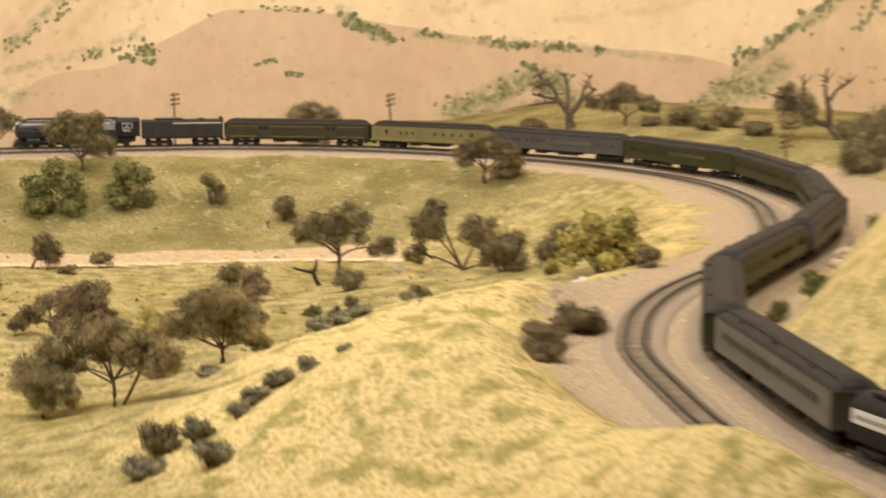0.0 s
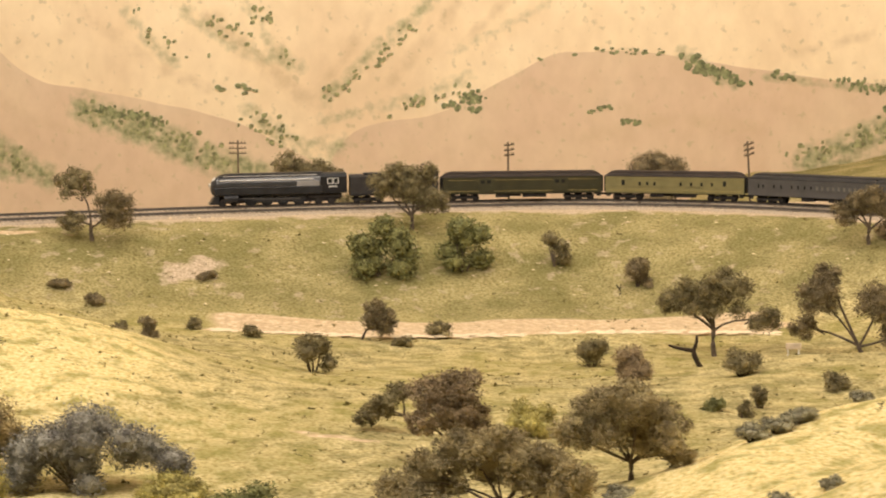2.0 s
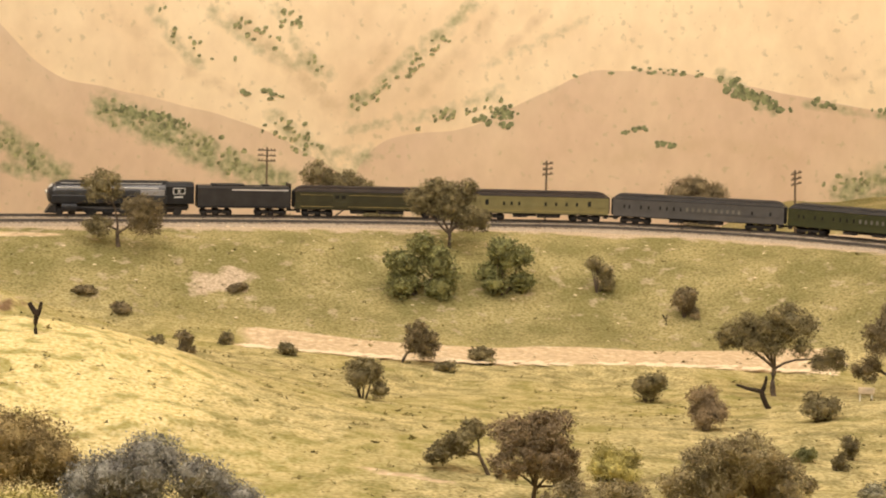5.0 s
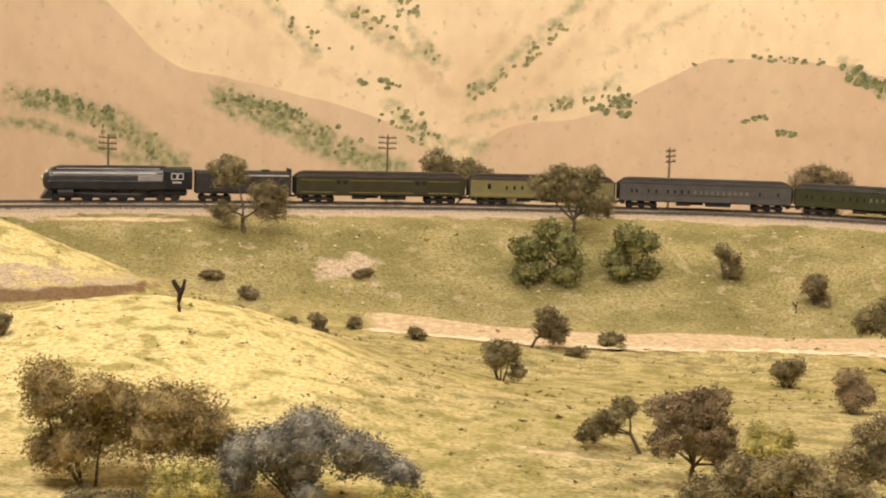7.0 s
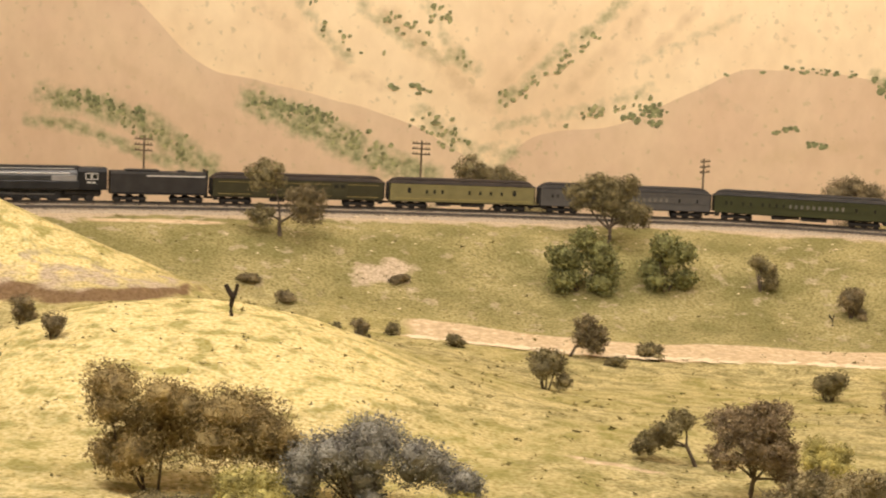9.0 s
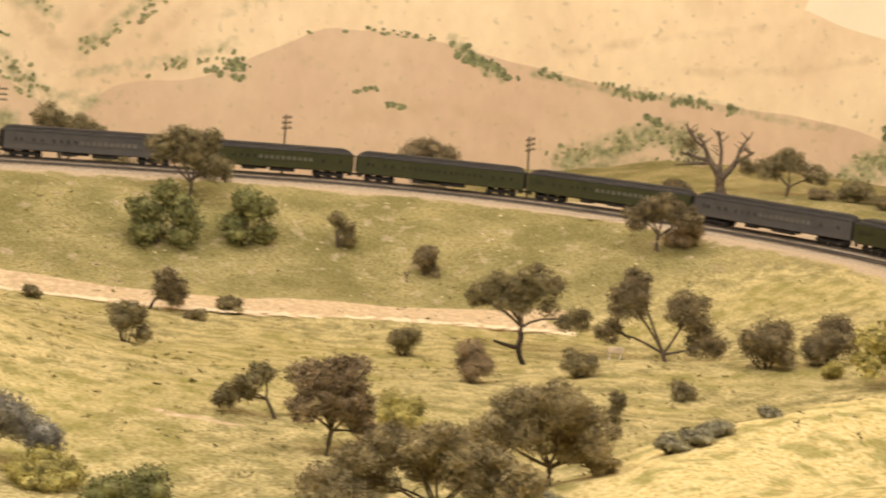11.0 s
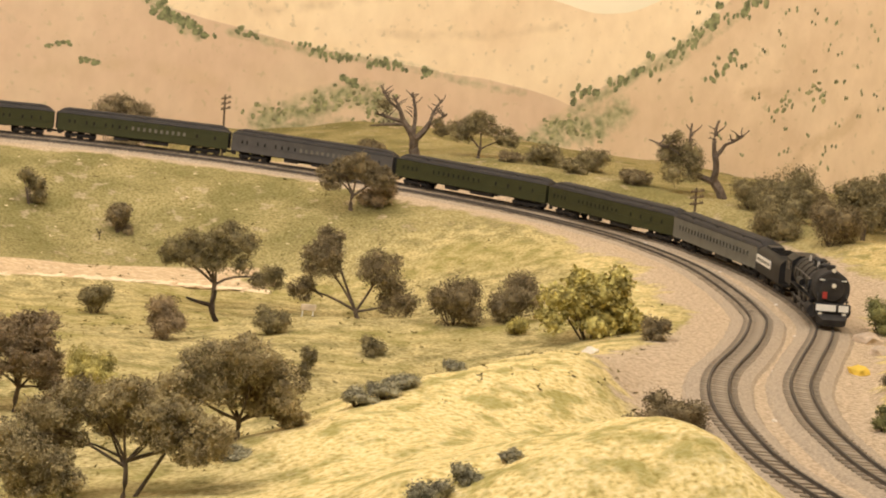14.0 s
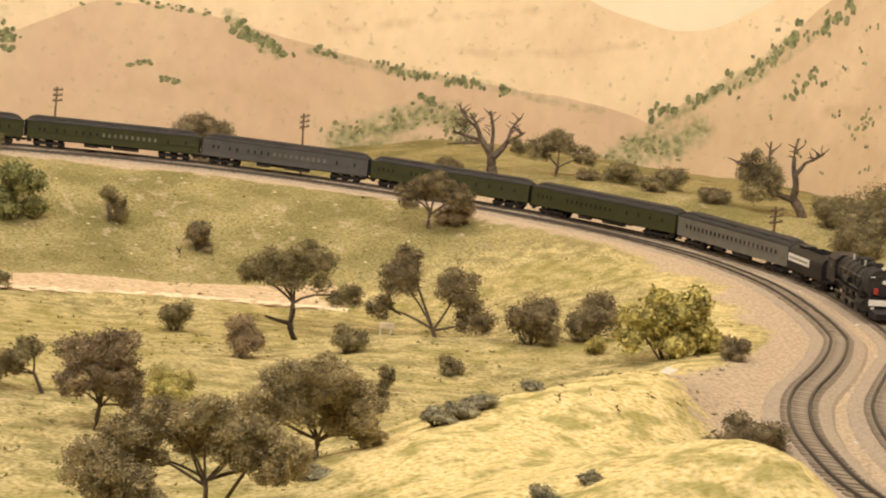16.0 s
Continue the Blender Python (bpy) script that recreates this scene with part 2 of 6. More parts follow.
M = {
    "ground": scenery(),
    "ballast": paint("ballast", (0.43, 0.352, 0.26), 0.95, 0, 0.28, 420, 0.5),
    "tie": paint("creosoted_wood", (0.31, 0.257, 0.19), 0.9, 0, 0.4, 150),
    "rail": paint("weathered_rail", (0.085, 0.072, 0.06), 0.6, 0.3, 0.3, 80),
    "bark": paint("bark", (0.13, 0.10, 0.075), 0.95, 0, 0.4, 120, 0.4),
    "char": paint("charred_wood", (0.035, 0.024, 0.016), 0.9, 0, 0.3, 120),
    "wood": paint("grey_wood", (0.16, 0.12, 0.08), 0.9, 0, 0.3, 120),
    "black": paint("satin_black", (0.014, 0.014, 0.015), 0.5, 0.0, 0.3, 70),
    "under": paint("grimy_underframe", (0.035, 0.032, 0.03), 0.85, 0, 0.4, 90),
    "steel": paint("boiler_grey", (0.035, 0.036, 0.04), 0.32, 0.3, 0.25, 60),
    "casing": paint("grey_boiler_casing", (0.075, 0.074, 0.074), 0.3, 0.5, 0.2, 60),
    "silver": paint("aluminium_paint", (0.62, 0.6, 0.57), 0.35, 0.15, 0.15, 60),
    "grey_light": paint("light_grey_panel", (0.30, 0.29, 0.28), 0.5, 0.1, 0.15, 60),
    "white": paint("white_lettering", (0.8, 0.79, 0.75), 0.6, 0, 0.08, 90),
    "red": paint("red_plate", (0.4, 0.05, 0.04), 0.5, 0, 0.2, 90),
    "olive_paint": paint("dark_olive_paint", (0.048, 0.052, 0.02), 0.5, 0, 0.16, 55),
    "dark_olive": paint("dull_olive_paint", (0.048, 0.045, 0.022), 0.5, 0, 0.16, 55),
    "yellow_paint": paint("faded_yellow_paint", (0.22, 0.195, 0.085), 0.55, 0, 0.14, 55),
    "gold_paint": paint("gold_stripe", (0.42, 0.33, 0.12), 0.5, 0.1, 0.15, 80),
    "grey_paint": paint("two_tone_grey", (0.095, 0.09, 0.085), 0.55, 0, 0.14, 55),
    "light_grey": paint("warm_grey_paint", (0.168, 0.165, 0.140), 0.6, 0, 0.14, 55),
    "roof": paint("roof_black", (0.036, 0.033, 0.031), 0.7, 0, 0.25, 60),
    "roof_brown": paint("roof_brown", (0.034, 0.025, 0.02), 0.7, 0, 0.25, 60),
    "glass": paint("dark_glazing", (0.022, 0.024, 0.024), 0.15, 0, 0.2, 40),
    "pale_glass": paint("frosted_glazing", (0.20, 0.19, 0.16), 0.2, 0, 0.2, 40),
    "lens": paint("lamp_glass", (0.75, 0.72, 0.62), 0.15, 0, 0.1, 40),
    "rock": paint("plaster_rock", (0.55, 0.44, 0.33), 0.95, 0, 0.3, 90, 0.6),
    "pale_rock": paint("pale_rock", (0.74, 0.68, 0.58), 0.95, 0, 0.2, 90, 0.4),
    "tan_rock": paint("tan_gravel", (0.66, 0.55, 0.42), 0.95, 0, 0.25, 90, 0.4),
    "yellow_rock": paint("yellow_foam", (0.75, 0.52, 0.08), 0.9, 0, 0.2, 90, 0.3),
    "room": paint("room_paint", (0.5, 0.45, 0.38), 0.9, 0, 0.08, 3),
    "carpet": paint("carpet", (0.10, 0.09, 0.08), 1.0, 0, 0.3, 200),
    "sky": brushwork("painted_far_slope", (0.88, 0.72, 0.49), (0.77, 0.60, 0.40), 0.0),
    "far": paint("painted_far_ridge", (0.88, 0.80, 0.60), 0.95, 0, 0.05, 6),
    "tan": brushwork("painted_tan_hill", (0.68, 0.51, 0.36), (0.72, 0.56, 0.39), 2.0),
    "tan_warm": brushwork("painted_near_hill", (0.68, 0.52, 0.35), (0.76, 0.60, 0.41), 3.0),
    "wash": paint("painted_pale_wash", (0.86, 0.70, 0.47), 0.95, 0, 0.06, 7),
    "dab": foliage("painted_shrub_green", (0.16, 0.19, 0.095), (0.36, 0.36, 0.20)),
    "dab_mid": foliage("painted_mid_green", (0.20, 0.225, 0.11), (0.46, 0.43, 0.24)),
    "leaf_olive": foliage("olive_foliage", (0.122, 0.107, 0.056), (0.450, 0.385, 0.215)),
    "leaf_green": foliage("green_foliage", (0.111, 0.124, 0.052), (0.429, 0.423, 0.182)),
    "leaf_brown": foliage("brown_foliage", (0.115, 0.093, 0.054), (0.42, 0.345, 0.205)),
    "leaf_rust": foliage("reddish_foliage", (0.155, 0.118, 0.075), (0.56, 0.44, 0.28)),
    "leaf_yellow": foliage("yellow_green_foliage", (0.16, 0.145, 0.04), (0.95, 0.85, 0.33)),
    "leaf_tan": foliage("tan_foliage", (0.215, 0.168, 0.075), (0.66, 0.52, 0.265)),
    "leaf_grey": foliage("grey_sage", (0.195, 0.189, 0.176), (0.546, 0.533, 0.481)),
    # olive lightened for the near oaks: the stronger light on them is in the colour
    "leaf_olive_lit": foliage("lit_olive_foliage", (0.235, 0.20, 0.115), (0.66, 0.56, 0.33)),
    "leaf_sage": foliage("dull_green_sage", (0.20, 0.19, 0.125), (0.58, 0.55, 0.40)),
    "tuft": foliage("dry_tufts", (0.10, 0.085, 0.03), (0.34, 0.28, 0.10)),
}


# ---- mesh helpers ----
def mesh(name, verts, faces, mat, smooth_faces=False):
    me = bpy.data.meshes.new(name)
    me.from_pydata([tuple(v) for v in verts], [], [tuple(f) for f in faces])
    me.materials.append(M[mat])
    if smooth_faces:
        me.shade_smooth()
    return me


def part(name, bm, mat, parent, label=""):
    me = bpy.data.meshes.new(name)
    bm.to_mesh(me)
    bm.free()
    me.materials.append(M[mat])
    ob = new(name, me)
    ob.parent = parent
    return tagged(ob, label)


def thing(name, label, category, group="", kind=""):
    return tagged(new(name), label, category, group, kind)


def box(bm, cx, cy, cz, sx, sy, sz, bevel=0.0, turn=None):
    m = Matrix.Translation((cx, cy, cz)) @ (turn or Matrix()) @ Matrix.Diagonal((sx, sy, sz, 1))
    vs = bmesh.ops.create_cube(bm, size=1.0, matrix=m)["verts"]
    if bevel:
        es = {e for v in vs for e in v.link_edges}
        bmesh.ops.bevel(bm, geom=list(es), offset=bevel, segments=1, affect="EDGES")


def rod(bm, a, b, r1, r2=None, n=8):
    a, b = Vector(a), Vector(b)
    d = b - a
    m = Matrix.Translation((a + b) / 2) @ d.to_track_quat("Z", "Y").to_matrix().to_4x4()
    bmesh.ops.create_cone(bm, cap_ends=True, segments=n, radius1=r1, radius2=r1 if r2 is None else r2, depth=d.length, matrix=m)


def loft(bm, sections, closed=True):
    """Sections: lists of points of equal length, joined by quads."""
    rings = [[bm.verts.new(p) for p in s] for s in sections]
    for a, b in zip(rings, rings[1:]):
        n = len(a)
        for i in range(n if closed else n - 1):
            j = (i + 1) % n
            bm.faces.new((a[i], a[j], b[j], b[i]))
    if closed:
        bm.faces.new(list(reversed(rings[0])))
        bm.faces.new(rings[-1])
    bmesh.ops.recalc_face_normals(bm, faces=bm.faces)


def h_at(x, y):
    return float(height(np.array([x]), np.array([y]))[0])


# ---- the scenery ----
def rough_noise(x, y, scale, seed):
    return np.array([noise.noise((a * scale, b * scale, seed)) for a, b in zip(x.ravel(), y.ravel())]).reshape(x.shape)


def terrain():
    xs, ys = np.arange(-1.9, 2.3, 0.0105), np.arange(-0.02, 3.38, 0.0105)
    gx, gy = np.meshgrid(xs, ys)
    gz = height(gx, gy)
    sparse = LINE[::6]
    far = np.sqrt(np.min([((gx - px) ** 2 + (gy - py) ** 2) for px, py in sparse], axis=0))
    away = smooth(far, 0.09, 0.2)
    n1, n2 = rough_noise(gx, gy, 9.0, 3.1), rough_noise(gx, gy, 38.0, 7.7)
    gz = gz + (0.006 * n1 + 0.0022 * n2) * away
    ny, nx = gx.shape
    idx = np.arange(nx * ny).reshape(ny, nx)
    faces = np.stack([idx[:-1, :-1], idx[:-1, 1:], idx[1:, 1:], idx[1:, :-1]], -1).reshape(-1, 4)
    me = mesh("ground", np.stack([gx, gy, gz], -1).reshape(-1, 3), faces, "ground", True)
    edge = gy + 0.012 * np.sin(gx * 11) + 0.012 * n1 + 0.008 * n2
    wash = smooth(edge, 2.075, 2.10) * (1 - smooth(edge, 2.20, 2.225)) * smooth(gx + 0.05 * n1, -0.2, -0.12) * (1 - smooth(gx + 0.05 * n2, 0.56, 0.64))
    trail = 0.8 * np.exp(-((gy - 1.245 + 0.35 * gx) / 0.010) ** 2) * smooth(gx, 0.02, 0.06) * (1 - smooth(gx, 0.10, 0.16))
    bare = np.exp(-((gx + 0.19) / 0.05) ** 2 - ((gy - 2.33 - 0.4 * (gx + 0.19)) / 0.035) ** 2)
    shoulder = 1 - smooth(far + 0.03 * n1 + 0.025 * smooth(gy, 2.1, 2.5), 0.118, 0.19)
    cut = np.exp(-((gx - 0.68) / 0.06) ** 2 - ((gy - 1.14) / 0.10) ** 2)
    right = smooth(gx, 0.75, 0.9) * (1 - smooth(gy, 1.25, 1.6)) * 0.35 * (1 - smooth(far, 0.09, 0.14))
    foot = np.interp(gx, [-0.60, -0.52, -0.46, -0.40, -0.37, -0.345], [1.70, 1.715, 1.718, 1.757, 1.80, 1.87]) + 0.028 + 0.012 * n2
    under = (1 - smooth(gx, -0.37, -0.335)) * smooth(gx, -0.80, -0.70)
    earth = np.exp(-((gy - foot) / 0.015) ** 2) * under
    me.vertices.foreach_set("co", np.stack([gx, gy, gz + 0.007 * smooth(gy - foot, -0.006, 0.006) * (1 - smooth(gy - foot, 0.03, 0.12)) * under], -1).reshape(-1).astype(np.float32))
    bare = bare + 0.5 * smooth(gy - foot, -0.01, 0.01) * (1 - smooth(gy - foot, 0.04, 0.15)) * under
    dirt = np.clip(bare + shoulder + cut + right, 0, 1)
    strip = np.exp(-((gy - 2.372 - 0.3 * (gx + 0.52) + 0.008 * n1) / 0.013) ** 2) * smooth(gx, -0.66, -0.58) * (1 - smooth(gx, -0.45, -0.38))
    sand = np.clip(wash + trail + 0.8 * strip, 0, 1)
    gold = np.clip(smooth(gz + 0.006 * n1, -0.034, -0.008) * (1 - smooth(gy, 1.85, 2.1)) * smooth(far, 0.12, 0.2) + 0.5 * (1 - smooth(gx + 0.1 * n1, -0.15, 0.1)) * (1 - smooth(gy, 1.3, 1.7)), 0, 1)
    olive = np.maximum(smooth(gy + 0.04 * n1, 2.12, 2.3), smooth(gx + 0.05 * n1, 1.10, 1.25) * smooth(gy, 1.35, 1.7))
    patch = np.exp(-((gx - 0.84) / 0.07) ** 2 - ((gy - 1.50) / 0.13) ** 2) + np.exp(-((gx - 0.66) / 0.12) ** 2 - ((gy - 1.46) / 0.06) ** 2)
    dirt = np.clip(dirt - 1.1 * patch * smooth(far, 0.11, 0.15), 0, 1)
    south = LINE[LINE[:, 1] < 1.7][::-1]
    bank = smooth(gx - np.interp(gy, south[:, 1], south[:, 0]) + 0.03 * n1 + 0.02 * n2, 0.05, 0.085) * (1 - smooth(gy, 1.45, 1.65)) * smooth(gy, 0.3, 0.5)
    dirt = dirt * (1 - 0.85 * bank)
    gold = np.maximum(gold, 0.7 * bank)
    for name, values in (("sand", sand), ("dirt", dirt), ("gold", gold), ("olive", olive), ("earth", earth)):
        me.attributes.new(name, "FLOAT", "POINT").data.foreach_set("value", values.ravel().astype(np.float32))
    tagged(new("ground", me), "model hillside with straw, gold and olive ground foam", "ground", kind="structure")


def sweep(line, profile):
    """Vertices and faces of a profile (across, up) carried along a line."""
    d = np.gradient(line, axis=0)
    d /= np.linalg.norm(d, axis=1)[:, None]
    side = np.stack([d[:, 1], -d[:, 0]], 1)
    slope = cant(line[:, 1], line[:, 0])
    verts = [(p[0] + s[0] * a, p[1] + s[1] * a, z - a * k) for p, s, k in zip(line, side, slope) for a, z in profile]
    k, n = len(profile), len(line)
    faces = [(i * k + j, i * k + j + 1, (i + 1) * k + j + 1, (i + 1) * k + j) for i in range(n - 1) for j in range(k - 1)]
    return verts, faces


def railway(line, label):
    track = thing("railway_track", label, "railway track", "two parallel tracks")
    line = line[(line[:, 1] > -0.015)]
    v, f = sweep(line[::3], [(-0.036, -0.0125), (-0.026, -0.0048), (-0.018, -0.0036), (0.018, -0.0036), (0.026, -0.0048), (0.036, -0.0125)])
    v = [(a + 0.0015 * noise.noise((a * 60, b * 60, 1)), b + 0.0015 * noise.noise((a * 60, b * 60, 5)), c + 0.0012 * noise.noise((a * 90, b * 90, 9))) for a, b, c in v]
    bed = new("ballast", mesh("ballast", v, f, "ballast"))
    bed.parent = track
    tagged(bed, "grey-brown stone ballast bed", kind="stuff")
    for a in (-0.00825, 0.00825):
        v, f = sweep(line[::2], [(a - 0.0014, -0.0022), (a - 0.0009, -0.001), (a - 0.0009, 0.0), (a + 0.0009, 0.0), (a + 0.0009, -0.001), (a + 0.0014, -0.0022)])
        rail = new("rail", mesh("rail", v, f, "rail"))
        rail.parent = track
    s = np.arange(0, len(line) * 0.004, 0.0068)
    bm = bmesh.new()
    box(bm, 0, 0, -0.0031, 0.0304, 0.0029, 0.0020, 0.0002)
    one = bpy.data.meshes.new('sleeper')
    bm.to_mesh(one)
    bm.free()
    one.materials.append(M['tie'])
    d = np.gradient(line, axis=0)
    d /= np.linalg.norm(d, axis=1)[:, None]
    verts, faces = [], []
    rng = random.Random(5)
    for q in s:
        i = min(len(line) - 1, int(q / 0.004))
        p, t = line[i], d[i]
        n = np.array([t[1], -t[0]])
        w, l, lean = 0.0014 + 0.0003 * rng.random(), 0.0150 + 0.001 * rng.random(), 0.06 * (rng.random() - 0.5)
        t2 = t + lean * n
        if 0.45 < p[1] < 1.5:
            single = new('sleeper', one)
            single.parent = track
            single.matrix_basis = pose(p[0], p[1], -0.0002 * rng.random(), 0, math.degrees(float(cant(p[1], p[0]))), math.degrees(math.atan2(n[1], n[0]) + lean))
            continue
        k = len(verts)
        for z in (-0.0042, -0.0022 - 0.0002 * rng.random()):
            for a, b in ((-l, -w), (l, -w), (l, w), (-l, w)):
                verts.append((*(p + n * a + t2 * b), z - a * float(cant(p[1], p[0]))))
        faces += [(k + 4, k + 5, k + 6, k + 7), (k, k + 1, k + 5, k + 4), (k + 1, k + 2, k + 6, k + 5), (k + 2, k + 3, k + 7, k + 6), (k + 3, k, k + 4, k + 7)]
    ties = new("sleepers", mesh("sleepers", verts, faces, "tie"))
    ties.parent = track
    tagged(ties, "close-set weathered wooden sleepers", kind="stuff")


# ---- painted backdrop: a straight wall with curved ends ----
def wall_at(u, proud=0.0):
    """The place on the wall u metres along it, proud of its face."""
    r = 0.9 - proud
    if u > 0.9:
        a = min((u - 0.9) / 0.9, math.pi / 2)
        rest = max(0.0, (u - 0.9) - 0.9 * math.pi / 2)
        return 0.9 + r * math.sin(a), 2.46 + r * math.cos(a) - rest
    if u < -1.3:
        a = min((-1.3 - u) / 0.9, math.pi / 2)
        rest = max(0.0, (-1.3 - u) - 0.9 * math.pi / 2)
        return -1.3 - r * math.sin(a), 2.46 + r * math.cos(a) - rest
    return u, 3.36 - proud


def edge_line(points, wobble, seed):
    us = np.arange(points[0][0], points[-1][0], 0.012)
    p = np.array(points)
    z = np.interp(us, p[:, 0], p[:, 1])
    z = np.convolve(np.pad(z, 3, mode="edge"), np.ones(7) / 7, "valid")
    return us, z + np.array([wobble * noise.noise((u * 14, seed, 0)) for u in us])


GREEN_WASH = [([(-0.546, 0.125), (-0.48, 0.10), (-0.404, 0.07), (-0.316, 0.03), (-0.20, -0.01)], 0.030, 1.15),
              ([(-0.95, 0.115), (-0.866, 0.102), (-0.756, 0.075), (-0.70, 0.035), (-0.62, -0.01)], 0.026, 1.05),
              ([(-0.98, 0.066), (-0.888, 0.056), (-0.798, 0.026), (-0.68, -0.01)], 0.014, 0.9),
              ([(-0.068, 0.143), (-0.016, 0.187), (0.046, 0.250), (0.108, 0.298), (0.16, 0.35)], 0.016, 0.62),
              ([(-0.34, 0.315), (-0.256, 0.255), (-0.19, 0.225), (-0.114, 0.206)], 0.017, 0.6),
              ([(-0.226, 0.33), (-0.18, 0.268), (-0.146, 0.226)], 0.014, 0.55), ([(-0.46, 0.32), (-0.396, 0.24), (-0.36, 0.21)], 0.016, 0.55),
              ([(-0.078, 0.099), (0.008, 0.118), (0.094, 0.137), (0.22, 0.184)], 0.016, 0.5),
              ([(-0.22, 0.116), (-0.164, 0.075), (-0.108, 0.044), (-0.032, 0.052)], 0.022, 0.6),
              ([(0.176, 0.226), (0.27, 0.271), (0.374, 0.327)], 0.012, 0.4), ([(0.30, 0.205), (0.33, 0.17), (0.40, 0.15)], 0.016, 0.3),
              ([(0.634, 0.228), (0.68, 0.195), (0.74, 0.16)], 0.014, 0.8), ([(0.80, 0.178), (0.99, 0.155), (1.13, 0.158), (1.27, 0.138), (1.40, 0.13)], 0.010, 0.6),
              ([(0.88, 0.01), (0.962, 0.04), (1.03, 0.075), (1.10, 0.09), (1.16, 0.03)], 0.026, 1.1), ([(0.93, 0.0), (1.14, 0.01)], 0.028, 0.9),
              ([(1.434, 0.02), (1.488, 0.065), (1.56, 0.08), (1.60, 0.12)], 0.030, 1.2), ([(1.50, 0.10), (1.568, 0.150), (1.642, 0.210), (1.71, 0.25), (1.765, 0.31)], 0.014, 0.8),
              ([(1.612, 0.19), (1.702, 0.224), (1.776, 0.287), (1.84, 0.347)], 0.010, 0.55)]
OCHRE_WASH = [([(-0.30, 0.31), (-0.18, 0.20), (-0.09, 0.13)], 0.020, 0.7), ([(0.02, 0.30), (-0.03, 0.22), (-0.07, 0.16)], 0.016, 0.6), ([(-0.56, 0.33), (-0.42, 0.22), (-0.30, 0.16)], 0.018, 0.5),
              ([(0.20, 0.33), (0.12, 0.24), (0.06, 0.17)], 0.018, 0.6), ([(0.30, 0.34), (0.25, 0.29), (0.21, 0.25)], 0.014, 0.5), ([(1.98, 0.06), (2.024, 0.112), (2.10, 0.15), (2.13, 0.19)], 0.014, 1.1),
              ([(1.86, 0.188), (1.95, 0.20)], 0.012, 1.0), ([(0.45, 0.06), (0.62, 0.10), (0.78, 0.08)], 0.022, 0.45), ([(-0.85, 0.20), (-0.68, 0.12), (-0.55, 0.07)], 0.02, 0.4),
              ([(1.45, 0.27), (1.30, 0.23), (1.10, 0.21)], 0.014, 0.5), ([(1.25, 0.31), (1.05, 0.27), (0.85, 0.22)], 0.014, 0.5)]


def wash_at(u, z, washes):
    """Strength of the painted washes (line, half width, strength) at each place on the wall."""
    out = np.zeros(len(u))
    for line, wide, strong in washes:
        near = np.full(len(u), 9.0)
        for (a, b), (c, d) in zip(line, line[1:]):
            k = np.clip(((u - a) * (c - a) + (z - b) * (d - b)) / ((c - a) ** 2 + (d - b) ** 2), 0, 1)
            near = np.minimum(near, np.hypot(u - a - k * (c - a), z - b - k * (d - b)))
        out = np.maximum(out, strong * np.exp(-(near / wide) ** 2))
    return out


def painted_hill(name, points, mat, proud, parent, low=-0.25, wobble=0.004, seed=1.0):
    us, zs = edge_line(points, wobble, seed)
    rows = np.r_[0.0, np.linspace(0.35 if low < 0 else 0.1, 1.0, 46)]
    flat, verts = [], []
    for u, z in zip(us, zs):
        x, y = wall_at(u, proud)
        for q in rows:
            h = low + (max(z, low + 0.001) - low) * q
            verts.append((x, y, h))
            flat.append((u, h))
    n = len(rows)
    faces = [(i * n + j, (i + 1) * n + j, (i + 1) * n + j + 1, i * n + j + 1) for i in range(len(us) - 1) for j in range(n - 1)]
    me = mesh(name, verts, faces, mat)
    flat = np.array(flat)
    for kind, washes in (("green", GREEN_WASH), ("ochre", OCHRE_WASH)):
        me.attributes.new(kind, "FLOAT", "POINT").data.foreach_set("value", wash_at(flat[:, 0], flat[:, 1], washes).astype(np.float32))
    ob = new(name, me)
    ob.parent = parent


def dabs(name, spots, mat, proud, parent, label):
    """Brush dabs: spots of (u, z, half width, half height, lean)."""
    verts, faces = [], []
    rng = random.Random(len(spots))
    for rank, (u, z, w, h, lean) in enumerate(spots):
        k, n = len(verts), 7
        lift = proud + rank * 6e-7
        for i in range(n):
            a = 2 * math.pi * i / n
            q = 0.75 + 0.5 * rng.random()
            du, dz = w * q * math.cos(a), h * q * math.sin(a)
            x, y = wall_at(u + du + lean * dz, lift)
            verts.append((x, y, z + dz))
        faces.append(tuple(range(k, k + n)))
    ob = new(name, mesh(name, verts, faces, mat))
    ob.parent = parent
    tagged(ob, label, kind="stuff")


def strew(rng, line, count, spread, w, h, lean=0.0):
    p = np.array(line)
    s = np.r_[0, np.cumsum(np.linalg.norm(np.diff(p, axis=0), axis=1))]
    out = []
    for _ in range(count):
        q = rng.random() * s[-1]
        u, z = np.interp(q, s, p[:, 0]), np.interp(q, s, p[:, 1])
        k = 0.6 + 0.8 * rng.random()
        out.append((u + rng.gauss(0, spread), z + rng.gauss(0, spread * 0.6), w * k, h * k, lean))
    return out


